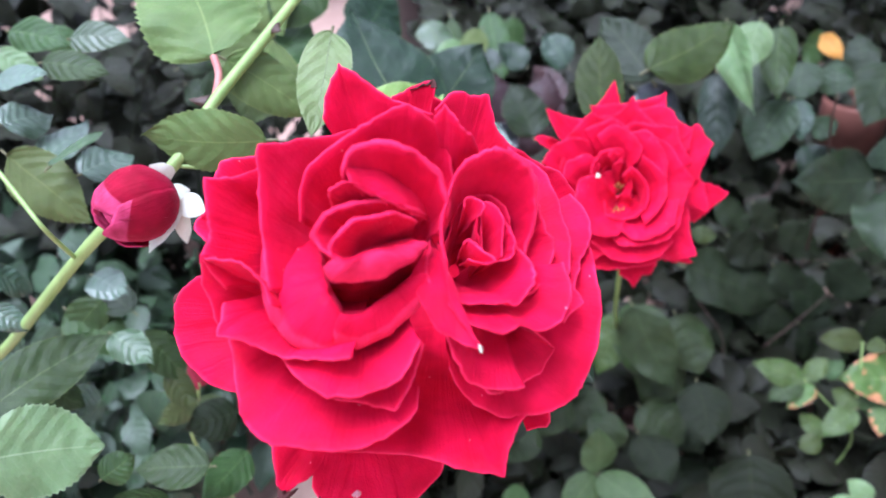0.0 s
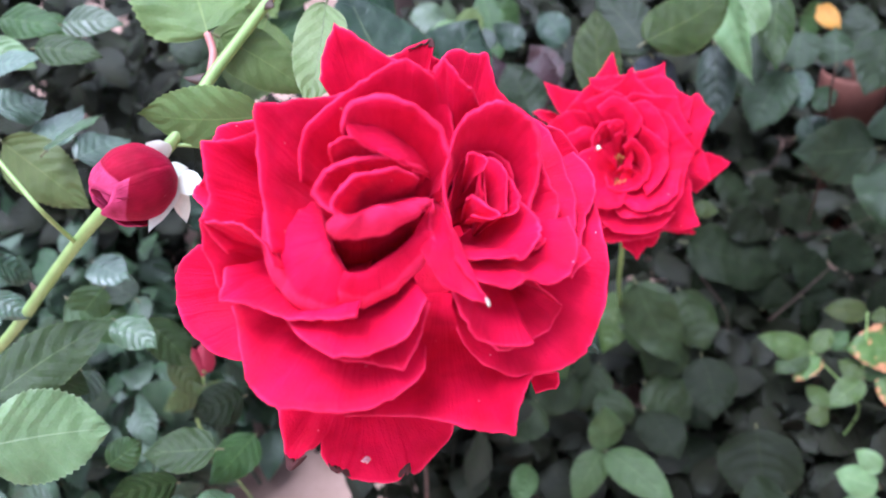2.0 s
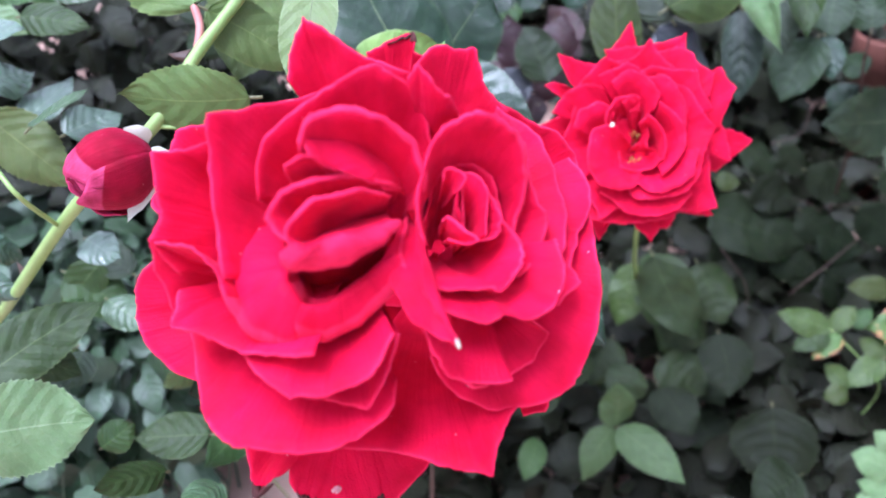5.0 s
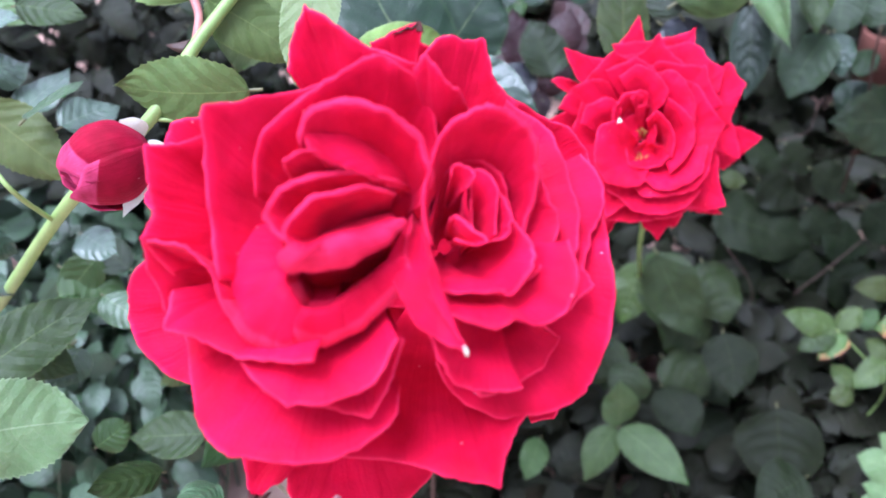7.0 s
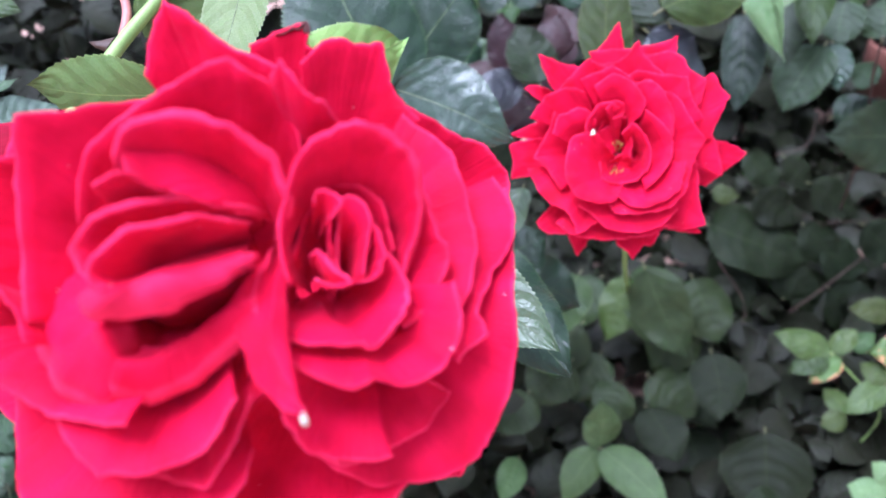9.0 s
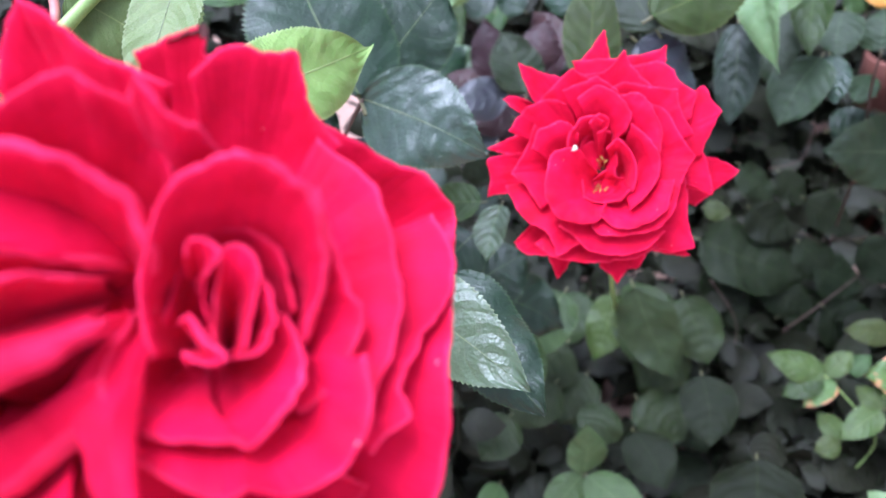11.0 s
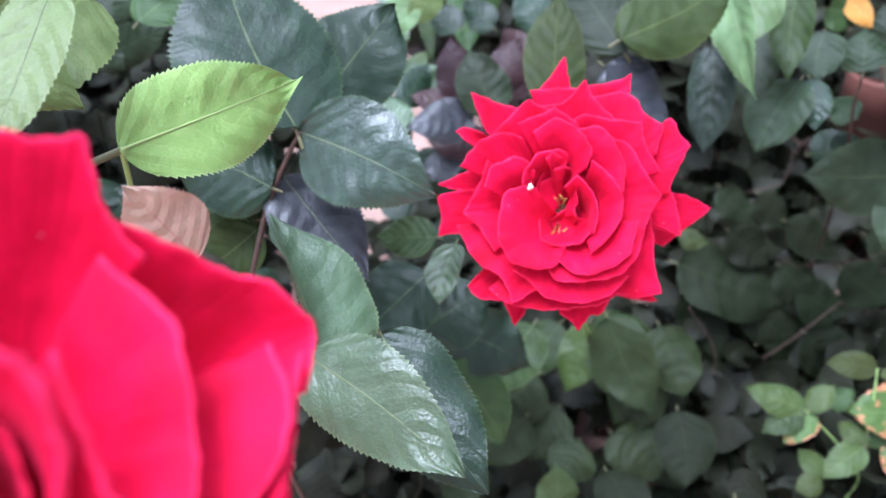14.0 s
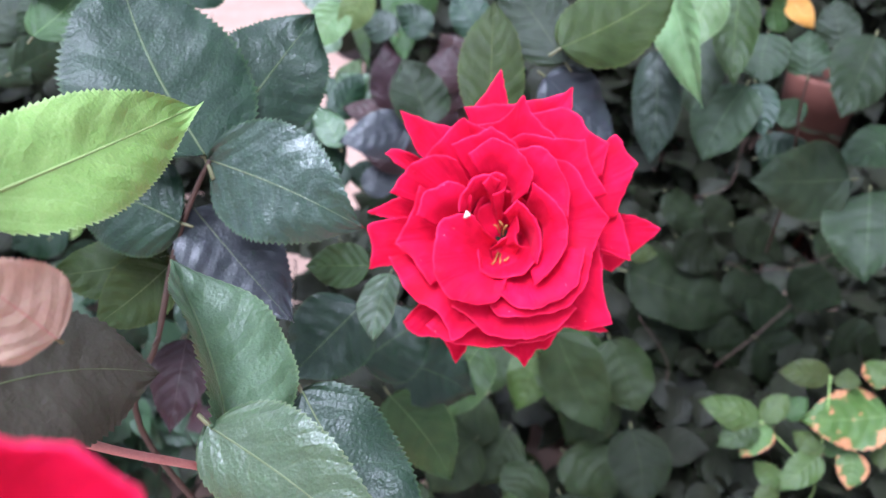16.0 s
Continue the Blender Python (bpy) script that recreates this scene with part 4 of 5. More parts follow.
tube("stamen", [(-0.0017, 0, -0.016), (-0.0033, 0.0036, -0.008), (-0.005, 0.0046, -0.007)], 0.0004, STAMEN, rose_behind, sides=6)
tube("stamen", [(-0.0023, -0.008, -0.016), (-0.0044, -0.0122, -0.008), (-0.006, -0.0138, -0.007)], 0.0004, STAMEN, rose_behind, sides=6)
tube("stamen", [(-0.0012, -0.0088, -0.016), (-0.0023, -0.0138, -0.008), (-0.0018, -0.0112, -0.007)], 0.0004, STAMEN, rose_behind, sides=6)
tube("stamen", [(0, -0.008, -0.016), (0.0001, -0.0122, -0.008), (0.0019, -0.0104, -0.007)], 0.0004, STAMEN, rose_behind, sides=6)
tube("stamen", [(-0.0028, -0.0097, -0.016), (-0.0054, -0.0154, -0.008), (-0.0034, -0.0159, -0.007)], 0.0004, STAMEN, rose_behind, sides=6)
# ---- rose bush: cane with the bud, leaves near the large rose ----
bush = plant("rose_bush", "rose bush with green canes, dark glossy leaves and young pale ones", "shrub")
tube("cane", [(-0.50, 0.56, 0), (-0.44, 0.48, 0.2), (-0.33, 0.399, 0.412), (-0.2418, 0.3600, 0.5106), (-0.1685, 0.3309, 0.5936), (-0.1244, 0.3374, 0.6323), (-0.1105, 0.3667, 0.6508), (-0.0937, 0.3949, 0.6677), (-0.0718, 0.4323, 0.6899)], 0.0036, STEM, bush, "smooth light green cane", taper=0.72, thorns=6)
leaf(bush, (-0.0794, 0.3343, 0.6462), (-0.1376, 0.3408, 0.646), (-0.11, -0.99, 0.01), 30, OLIVE, fold=0.1)
leaf(bush, (-0.113, 0.3884, 0.6667), (-0.146, 0.4383, 0.7041), (0.19, -0.51, 0.84), 61, OLIVE)
leaf(bush, (-0.1069, 0.3875, 0.6653), (-0.068, 0.3943, 0.6327), (0.54, -0.67, 0.51), 30, OLIVE)
tube("stalk", [(-0.1102, 0.3693, 0.6512), (-0.1097, 0.3805, 0.6598), (-0.113, 0.3884, 0.6667)], 0.0019, PINK, bush, "pinkish leaf stalk")
leaf(bush, (-0.0505, 0.3605, 0.6877), (-0.0556, 0.3141, 0.6579), (0.04, -0.65, 0.76), 23, YOUNG, fold=0.25, curl=0.1, teeth=26, label="pale yellowish green young leaf")
leaf(bush, (-0.0346, 0.3455, 0.6439), (-0.0015, 0.4485, 0.6228), (0.30, -0.80, 0.52), 38, LIGHT, fold=0.3, curl=0.06, twist=0.2, teeth=44, label="large pale green young leaf")
leaf(bush, (-0.1056, 0.4965, 0.6407), (-0.1108, 0.4205, 0.6153), (0.5, -0.31, 0.81), 48, OLIVE, fold=0.2)
tube("stalk", [(-0.0346, 0.3455, 0.6439), (-0.0375, 0.3515, 0.6270), (-0.0435, 0.3600, 0.6050), (-0.0620, 0.3580, 0.6080), (-0.0920, 0.3420, 0.6260), (-0.1244, 0.3374, 0.6323)], 0.0009, STEM, bush)
leaf(bush, (-0.1997, 0.2469, 0.5346), (-0.154, 0.2663, 0.5246), (0.42, -0.66, 0.62), 41, PALE)
leaf(bush, (-0.2339, 0.3109, 0.5049), (-0.1825, 0.3552, 0.5196), (0.24, -0.55, 0.8), 33, MID)
leaf(bush, (-0.1284, 0.3166, 0.4574), (-0.1706, 0.315, 0.456), (-0.02, -0.36, 0.93), 26, MID)
leaf(bush, (-0.1924, 0.3194, 0.443), (-0.1753, 0.3295, 0.4525), (0.12, -0.78, 0.62), 19, MID)
leaf(bush, (-0.2359, 0.3983, 0.6071), (-0.1899, 0.3797, 0.5757), (0.01, -0.86, 0.52), 32, OLIVE)
tube("stalk", [(-0.2026, 0.3299, 0.6344), (-0.1901, 0.3197, 0.6248), (-0.1764, 0.3087, 0.6143), (-0.1790, 0.3330, 0.5830)], 0.0011, STEM, bush)
leaf(bush, (-0.3079, 0.545, 0.6154), (-0.2775, 0.5396, 0.5971), (0.18, -0.82, 0.55), 19, PALE)
leaf(bush, (-0.2129, 0.4505, 0.4641), (-0.253, 0.4773, 0.4763), (-0.05, -0.47, 0.88), 24, BLUE)
leaf(bush, (-0.2575, 0.4505, 0.4641), (-0.2157, 0.4357, 0.4363), (0.32, -0.55, 0.77), 35, MID)
leaf(bush, (-0.1877, 0.4299, 0.4312), (-0.169, 0.4151, 0.4033), (0.29, -0.75, 0.59), 19, LIME)
leaf(bush, (-0.1683, 0.4176, 0.4115), (-0.1976, 0.4138, 0.3939), (-0.11, -0.92, 0.38), 18, LIME)
leaf(bush, (-0.2808, 0.5532, 0.6286), (-0.2488, 0.5525, 0.6149), (0.33, -0.5, 0.8), 23, MID)
leaf(bush, (-0.2071, 0.4422, 0.451), (-0.1768, 0.4275, 0.4231), (0.56, -0.31, 0.77), 31, MID)
leaf(bush, (-0.2536, 0.4237, 0.4214), (-0.2824, 0.4117, 0.396), (-0.08, -0.86, 0.5), 31, MID)
leaf(bush, (-0.2342, 0.4546, 0.4707), (-0.2615, 0.4342, 0.4376), (0.07, -0.87, 0.48), 27, MID)
leaf(bush, (-0.1618, 0.6762, 0.6367), (-0.1293, 0.647, 0.5949), (-0.15, -0.86, 0.49), 55, OLIVE)
leaf(bush, (-0.1024, 0.6738, 0.6328), (-0.1389, 0.6517, 0.598), (0.08, -0.88, 0.47), 50, MID)
leaf(bush, (-0.1435, 0.6375, 0.5747), (-0.1124, 0.6759, 0.6001), (-0, -0.55, 0.84), 42, MID)
leaf(bush, (-0.0658, 0.6496, 0.5941), (-0.0443, 0.692, 0.6237), (0.48, -0.65, 0.59), 51, DARK)
leaf(bush, (-0.2375, 0.4043, 0.6229), (-0.2238, 0.4336, 0.6160), (0.30, -0.55, 0.78), 25, GLOSS)
leaf(bush, (-0.2215, 0.4034, 0.6013), (-0.2102, 0.4482, 0.6063), (0.10, -0.50, 0.86), 21, GLOSS)
leaf(bush, (-0.2047, 0.3800, 0.6106), (-0.1907, 0.4238, 0.6110), (-0.30, -0.60, 0.74), 11, SHEEN)
leaf(bush, (-0.2036, 0.4080, 0.5915), (-0.1840, 0.4394, 0.5873), (0.10, -0.62, 0.78), 25, GLOSS)
leaf(bush, (-0.2261, 0.4432, 0.6437), (-0.1876, 0.4369, 0.6396), (0.25, -0.60, 0.75), 20, MID, curl=0.2)
leaf(bush, (-0.2517, 0.4379, 0.6350), (-0.2156, 0.4251, 0.6439), (0.10, -0.50, 0.86), 18, GLOSS)
leaf(bush, (-0.2281, 0.4886, 0.6427), (-0.1890, 0.4830, 0.6429), (0.30, -0.70, 0.65), 20, SHEEN, curl=0.15)
leaf(bush, (-0.2665, 0.4932, 0.6456), (-0.2246, 0.4782, 0.6410), (0.10, -0.70, 0.70), 23, MID)
leaf(bush, (-0.2423, 0.3635, 0.5551), (-0.2338, 0.3793, 0.5301), (0.10, -0.50, 0.86), 18, GLOSS)
leaf(bush, (-0.2425, 0.3520, 0.5392), (-0.2259, 0.3513, 0.5237), (0.10, -0.50, 0.86), 15, GLOSS)
leaf(bush, (-0.2098, 0.4037, 0.5258), (-0.1803, 0.3803, 0.5276), (0.10, -0.50, 0.86), 22, GLOSS)
leaf(bush, (-0.1949, 0.3791, 0.5001), (-0.1661, 0.3599, 0.4932), (0.10, -0.50, 0.86), 21, SHEEN)
leaf(bush, (-0.2255, 0.3358, 0.5049), (-0.1971, 0.3348, 0.4839), (-0.10, -0.60, 0.78), 24, MID)
leaf(bush, (-0.2121, 0.3466, 0.5072), (-0.2061, 0.3755, 0.5033), (0.20, -0.60, 0.75), 23, MID)
leaf(bush, (-0.2056, 0.3567, 0.4809), (-0.2096, 0.3246, 0.4816), (0.10, -0.70, 0.70), 23, SHEEN)
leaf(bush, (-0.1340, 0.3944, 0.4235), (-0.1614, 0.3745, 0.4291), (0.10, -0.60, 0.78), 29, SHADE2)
leaf(bush, (-0.1242, 0.3708, 0.4113), (-0.1414, 0.3250, 0.4181), (0.20, -0.60, 0.75), 26, MID)
leaf(bush, (-0.1377, 0.2789, 0.4736), (-0.1555, 0.2489, 0.4988), (-0.10, -0.60, 0.78), 18, MID)
leaf(bush, (-0.1123, 0.2790, 0.4638), (-0.1203, 0.2521, 0.4852), (-0.10, -0.60, 0.78), 18, SHEEN)
# ---- bud on the cane ----
bud = make_bud((-0.1167, 0.3108, 0.6324), (-0.8, -0.591, -0.078), [(-0.124, 0.3086, 0.6466), (-0.1024, 0.3059, 0.6253), (-0.1247, 0.2904, 0.6137), (-0.1135, 0.3224, 0.6272), (-0.1132, 0.3054, 0.6094)])
tube("stalk", [(-0.1236, 0.3369, 0.6315), (-0.114, 0.3377, 0.6328), (-0.0989, 0.3337, 0.6359), (-0.0996, 0.3231, 0.6282), (-0.1151, 0.312, 0.6326)], 0.0011, STEM, bud)
# ---- dark glossy leaves between the two roses ----
spray = plant("rose_bush", "rose shoot with reddish twig and large dark glossy leaves", "shrub")
tube("twig", [(-0.03, 0.5, 0), (-0.02, 0.46, 0.3), (-0.0573, 0.4552, 0.4424), (-0.0406, 0.4601, 0.498), (-0.0312, 0.4797, 0.5357), (-0.0208, 0.4896, 0.56), (-0.0126, 0.4929, 0.5748)], 0.0018, TWIG, spray, "reddish brown twig", taper=0.6, thorns=5)
leaf(spray, (-0.0144, 0.4937, 0.5757), (-0.0646, 0.574, 0.6377), (0.3, -0.46, 0.84), 82, DARK, fold=0.2, curl=0.08, teeth=34)
leaf(spray, (-0.0065, 0.5205, 0.5791), (0.0281, 0.5735, 0.6117), (0.25, -0.72, 0.65), 55, DARK, fold=0.15, curl=0.1, teeth=32)
leaf(spray, (-0.0126, 0.4928, 0.5746), (0.0567, 0.462, 0.559), (-0.15, -0.86, 0.48), 53, WET, fold=0.12, curl=0.1, teeth=34, label="dark green leaf with a wet shine")
leaf(spray, (-0.0272, 0.4817, 0.5484), (-0.0842, 0.5005, 0.5545), (-0.16, -0.7, 0.69), 48, DARK, curl=0.1, teeth=32)
leaf(spray, (-0.0251, 0.4971, 0.5467), (0.0227, 0.4605, 0.5072), (0.30, -0.50, 0.81), 46, SLATE, fold=0.3, curl=0.05, teeth=30, label="slate grey leaf with a purplish cast")
leaf(spray, (0.0158, 0.3569, 0.5375), (-0.0135, 0.4197, 0.5726), (0.75, -0.02, 0.67), 51, SHEEN, fold=1.0, curl=0.08, teeth=34)
leaf(spray, (0.0116, 0.3535, 0.5557), (0.0713, 0.3108, 0.5424), (-0.3, -0.63, 0.71), 38, SHEEN, fold=0.2, curl=0.14, teeth=32)
leaf(spray, (0.0366, 0.3875, 0.5366), (0.0818, 0.3328, 0.5063), (0.08, -0.43, 0.9), 44, DARK, fold=0.3, curl=0.1, teeth=32)
leaf(spray, (-0.0387, 0.3231, 0.6009), (-0.0014, 0.3572, 0.5756), (-0.04, -0.61, 0.79), 47, DULL, fold=0.1, teeth=26)
leaf(spray, (-0.0078, 0.3191, 0.6236), (-0.0212, 0.3122, 0.6518), (0.03, -0.55, 0.83), 24, DRY, teeth=26, label="dry beige leaf with a pinkish midrib")
leaf(spray, (-0.0437, 0.5056, 0.5131), (-0.0944, 0.4848, 0.5155), (-0.10, -0.65, 0.75), 33, MOSS, teeth=26)
leaf(spray, (-0.0381, 0.4872, 0.5204), (-0.0727, 0.4681, 0.4981), (0.20, -0.70, 0.68), 32, MOSS, teeth=26, fold=0.3)
leaf(spray, (0.0501, 0.5184, 0.4705), (0.0115, 0.4892, 0.4437), (-0.20, -0.70, 0.68), 47, DARK, teeth=26)
leaf(spray, (0.0659, 0.5135, 0.4956), (0.0576, 0.4833, 0.4752), (-0.39, -0.64, 0.66), 22, SHEEN, fold=0.5, teeth=22)
leaf(spray, (0.054, 0.5431, 0.4792), (0.0158, 0.5532, 0.4716), (-0.31, -0.66, 0.68), 26, MID)
leaf(spray, (-0.0379, 0.489, 0.4723), (-0.0428, 0.4522, 0.4415), (-0.12, -0.63, 0.77), 31, PURPLE)
leaf(spray, (0.0474, 0.5361, 0.4118), (0.0889, 0.5643, 0.4238), (0.15, -0.57, 0.81), 52, DARK)
leaf(spray, (0.0672, 0.5759, 0.3743), (0.1218, 0.5724, 0.3453), (0.24, -0.8, 0.55), 50, DARK)
leaf(spray, (0.0634, 0.5628, 0.3556), (0.1059, 0.5333, 0.3039), (0.07, -0.84, 0.54), 46, MID)
leaf(spray, (0.0645, 0.8012, 0.4511), (0.0546, 0.8413, 0.4934), (0.20, -0.75, 0.62), 41, PURPLE, teeth=16)
leaf(spray, (0.0922, 0.7593, 0.4568), (0.0703, 0.8093, 0.4935), (0.10, -0.60, 0.78), 49, BLUE, teeth=20, fold=0.25)
leaf(spray, (0.0981, 0.8172, 0.4622), (0.1161, 0.8494, 0.4891), (0.10, -0.60, 0.80), 37, PURPLE, teeth=16)
leaf(spray, (0.0765, 0.7683, 0.4520), (0.0194, 0.7515, 0.4465), (0.10, -0.75, 0.65), 39, SLATE, teeth=18)
leaf(spray, (0.0693, 0.7993, 0.4469), (0.0201, 0.8002, 0.4537), (0.00, -0.60, 0.80), 29, PURPLE, teeth=16)
leaf(spray, (0.0838, 0.7851, 0.4196), (0.0359, 0.7828, 0.4177), (0.10, -0.60, 0.80), 34, PURPLE, teeth=16)
leaf(spray, (0.0195, 0.7671, 0.4331), (-0.0014, 0.7986, 0.4552), (0.10, -0.50, 0.86), 25, SHEEN, teeth=14)
leaf(spray, (0.0447, 0.8197, 0.4446), (0.0142, 0.8393, 0.4681), (0.10, -0.60, 0.80), 36, SHEEN, teeth=14, fold=0.4)
leaf(spray, (0.1231, 0.8192, 0.4457), (0.0958, 0.8340, 0.4756), (-0.20, -0.60, 0.78), 45, PURPLE, teeth=16)
leaf(spray, (0.0125, 0.8624, 0.4462), (0.0325, 0.8819, 0.4628), (0.10, -0.60, 0.80), 21, SAP)
leaf(spray, (0.0358, 0.7697, 0.3949), (0.0742, 0.7781, 0.4070), (0.20, -0.50, 0.84), 29, SLATE)
leaf(spray, (0.0609, 1.0826, 0.4885), (0.0706, 1.0018, 0.4095), (0.00, -0.85, 0.50), 41, MID, teeth=20, fold=0.3)
leaf(spray, (0.0932, 1.0810, 0.4834), (0.0890, 1.0411, 0.4276), (0.30, -0.80, 0.50), 33, MID, teeth=16)
leaf(spray, (0.0102, 1.0786, 0.4827), (0.0324, 0.9984, 0.4040), (0.20, -0.85, 0.50), 22, MID, teeth=16, fold=0.3)
leaf(spray, (-0.0229, 0.9778, 0.5069), (0.0075, 0.9386, 0.4752), (0.10, -0.60, 0.80), 42, SHEEN)
leaf(spray, (-0.0135, 0.9079, 0.4571), (0.0063, 0.9374, 0.4722), (0.00, -0.50, 0.86), 34, SHEEN)
leaf(spray, (0.0127, 0.7925, 0.447), (0.0351, 0.8329, 0.4701), (0.39, -0.61, 0.69), 29, DARK)
leaf(spray, (-0.0014, 0.7957, 0.4505), (0.0171, 0.786, 0.4293), (0.02, -0.9, 0.43), 24, BLUE)
leaf(spray, (0.0219, 0.8469, 0.5242), (-0.0065, 0.8294, 0.4938), (-0.02, -0.86, 0.51), 33, PALE)
leaf(spray, (0.0408, 0.8545, 0.5363), (0.0171, 0.8349, 0.5043), (0.06, -0.87, 0.49), 28, OLIVE)
leaf(spray, (-0.0085, 0.7987, 0.4541), (0.0202, 0.7622, 0.4103), (0.28, -0.64, 0.72), 40, DARK)
leaf(spray, (-0.2847, 0.8435, 0.4967), (-0.2362, 0.8762, 0.5152), (0.18, -0.67, 0.72), 43, BLUE)
leaf(spray, (-0.2563, 0.8234, 0.4706), (-0.2071, 0.8556, 0.4883), (0.42, -0.84, 0.35), 38, BLUE)
leaf(spray, (-0.2188, 0.8632, 0.5293), (-0.2524, 0.8439, 0.497), (0.09, -0.89, 0.44), 33, BLUE)
leaf(spray, (-0.2752, 0.8322, 0.4816), (-0.2398, 0.8221, 0.4612), (0.08, -0.83, 0.55), 33, BLUE)
leaf(spray, (0.0586, 0.8149, 0.3679), (0.016, 0.8383, 0.372), (-0.35, -0.74, 0.58), 31, DARK)
leaf(spray, (0.0741, 0.8144, 0.3683), (0.0378, 0.8003, 0.3402), (0.11, -0.94, 0.32), 36, BLUE)
leaf(spray, (0.0326, 0.8488, 0.4136), (0.0579, 0.8834, 0.4317), (0.39, -0.63, 0.67), 26, DARK)
leaf(spray, (0.0948, 0.8227, 0.3815), (0.0634, 0.8586, 0.3973), (-0.25, -0.57, 0.78), 37, PURPLE)
leaf(spray, (0.1154, 0.8401, 0.4074), (0.0845, 0.8764, 0.4238), (-0.52, -0.68, 0.52), 42, PURPLE)
leaf(spray, (0.0222, 0.8642, 0.4345), (-0.0106, 0.8882, 0.4402), (-0.34, -0.62, 0.7), 21, DARK)
leaf(spray, (0.1308, 0.8665, 0.4458), (0.1057, 0.9163, 0.4749), (-0.52, -0.61, 0.6), 42, PURPLE)
leaf(spray, (0.0634, 0.8958, 0.482), (0.0314, 0.9248, 0.4925), (-0.35, -0.63, 0.69), 31, DARK)
leaf(spray, (0.0945, 0.8948, 0.4829), (0.0631, 0.9281, 0.4972), (-0.45, -0.68, 0.59), 31, DARK)
leaf(spray, (0.0742, 0.7874, 0.3303), (0.0376, 0.7895, 0.316), (-0.32, -0.62, 0.72), 31, DARK)
leaf(spray, (0.0121, 0.7895, 0.3286), (-0.0111, 0.8325, 0.3506), (-0.08, -0.49, 0.87), 32, DARK)
leaf(spray, (0.141, 0.8932, 0.4841), (0.1161, 0.9351, 0.5065), (-0.44, -0.61, 0.66), 37, DARK)
leaf(spray, (0.0172, 0.8163, 0.3668), (-0.0056, 0.8517, 0.3824), (-0.44, -0.58, 0.69), 26, DARK)
leaf(spray, (0.0641, 0.7457, 0.2709), (0.0328, 0.7391, 0.2493), (-0.06, -0.93, 0.36), 31, DARK)
leaf(spray, (0.0229, 0.7051, 0.2107), (0.0643, 0.6879, 0.184), (0.19, -0.67, 0.72), 47, DARK)
leaf(spray, (-0.2052, 0.7937, 0.3186), (-0.2359, 0.7672, 0.2801), (0.42, -0.87, 0.26), 47, DARK)
leaf(spray, (-0.1688, 0.7535, 0.2647), (-0.2062, 0.7391, 0.2361), (0.16, -0.95, 0.27), 42, DARK)
leaf(spray, (-0.1275, 0.7641, 0.2827), (-0.101, 0.7318, 0.2425), (0.51, -0.47, 0.72), 36, DARK)
leaf(spray, (-0.2363, 0.8038, 0.3304), (-0.2908, 0.7983, 0.3087), (-0.13, -0.84, 0.53), 47, DARK)
leaf(spray, (-0.2518, 0.7983, 0.3215), (-0.2277, 0.8272, 0.3339), (0.14, -0.49, 0.86), 31, LIGHT)
leaf(spray, (-0.2674, 0.8048, 0.3296), (-0.3013, 0.8317, 0.3369), (-0, -0.27, 0.96), 31, DARK)
leaf(spray, (-0.1949, 0.7904, 0.3146), (-0.169, 0.815, 0.3232), (0.37, -0.62, 0.69), 31, DARK)
leaf(spray, (-0.0756, 0.7324, 0.2418), (-0.1112, 0.7022, 0.2001), (0.28, -0.88, 0.39), 47, DARK)
leaf(spray, (-0.0806, 0.7085, 0.2079), (-0.128, 0.6943, 0.1788), (-0.26, -0.64, 0.73), 42, PURPLE)
# ---- leaves round the smaller rose ----
second = plant("rose_bush", "rose bush with broad green leaves below an open rose", "shrub")
tube("cane", [(0.2, 0.86, 0), (0.2058, 0.7704, 0.183), (0.1751, 0.6638, 0.316), (0.1387, 0.531, 0.4684), (0.1255, 0.494, 0.5294)], 0.0024, STEM, second, taper=0.8, thorns=4)
leaf(second, (0.122, 0.5754, 0.5487), (0.1261, 0.6448, 0.597), (0.06, -0.57, 0.82), 38, MOSS, teeth=20)
leaf(second, (0.1703, 0.6372, 0.5632), (0.1335, 0.6938, 0.5981), (-0.32, -0.64, 0.7), 42, BLUE, fold=0.3)
leaf(second, (0.1655, 0.6318, 0.5743), (0.2418, 0.6723, 0.6013), (0.06, -0.62, 0.78), 48, MOSS)
leaf(second, (0.1583, 0.6327, 0.5559), (0.2048, 0.6158, 0.5164), (0.05, -0.60, 0.80), 46, SLATE)
leaf(second, (0.2511, 0.7154, 0.5842), (0.2662, 0.6502, 0.5281), (-0.86, -0.44, 0.28), 34, PALE, fold=0.6, curl=0.12)
leaf(second, (0.2845, 0.7276, 0.5847), (0.261, 0.6877, 0.5483), (-0.16, -0.61, 0.77), 35, PALE)
leaf(second, (0.2525, 0.7227, 0.5374), (0.2451, 0.6681, 0.476), (-0.41, -0.66, 0.63), 35, DARK, fold=0.3)
leaf(second, (0.3218, 0.7681, 0.5685), (0.3098, 0.71, 0.5169), (-0.14, -0.64, 0.76), 35, MID)
leaf(second, (0.3299, 0.7363, 0.5054), (0.296, 0.7014, 0.4595), (-0.38, -0.58, 0.72), 47, BLUE, fold=0.4)
leaf(second, (0.3058, 0.7812, 0.5287), (0.2933, 0.7264, 0.4803), (-0.43, -0.54, 0.72), 39, BLUE)
leaf(second, (0.3371, 0.7371, 0.507), (0.3393, 0.7048, 0.479), (-0.38, -0.62, 0.69), 25, DARK)
leaf(second, (0.3662, 0.8005, 0.5223), (0.3573, 0.7673, 0.4928), (-0.32, -0.58, 0.75), 41, BLUE)
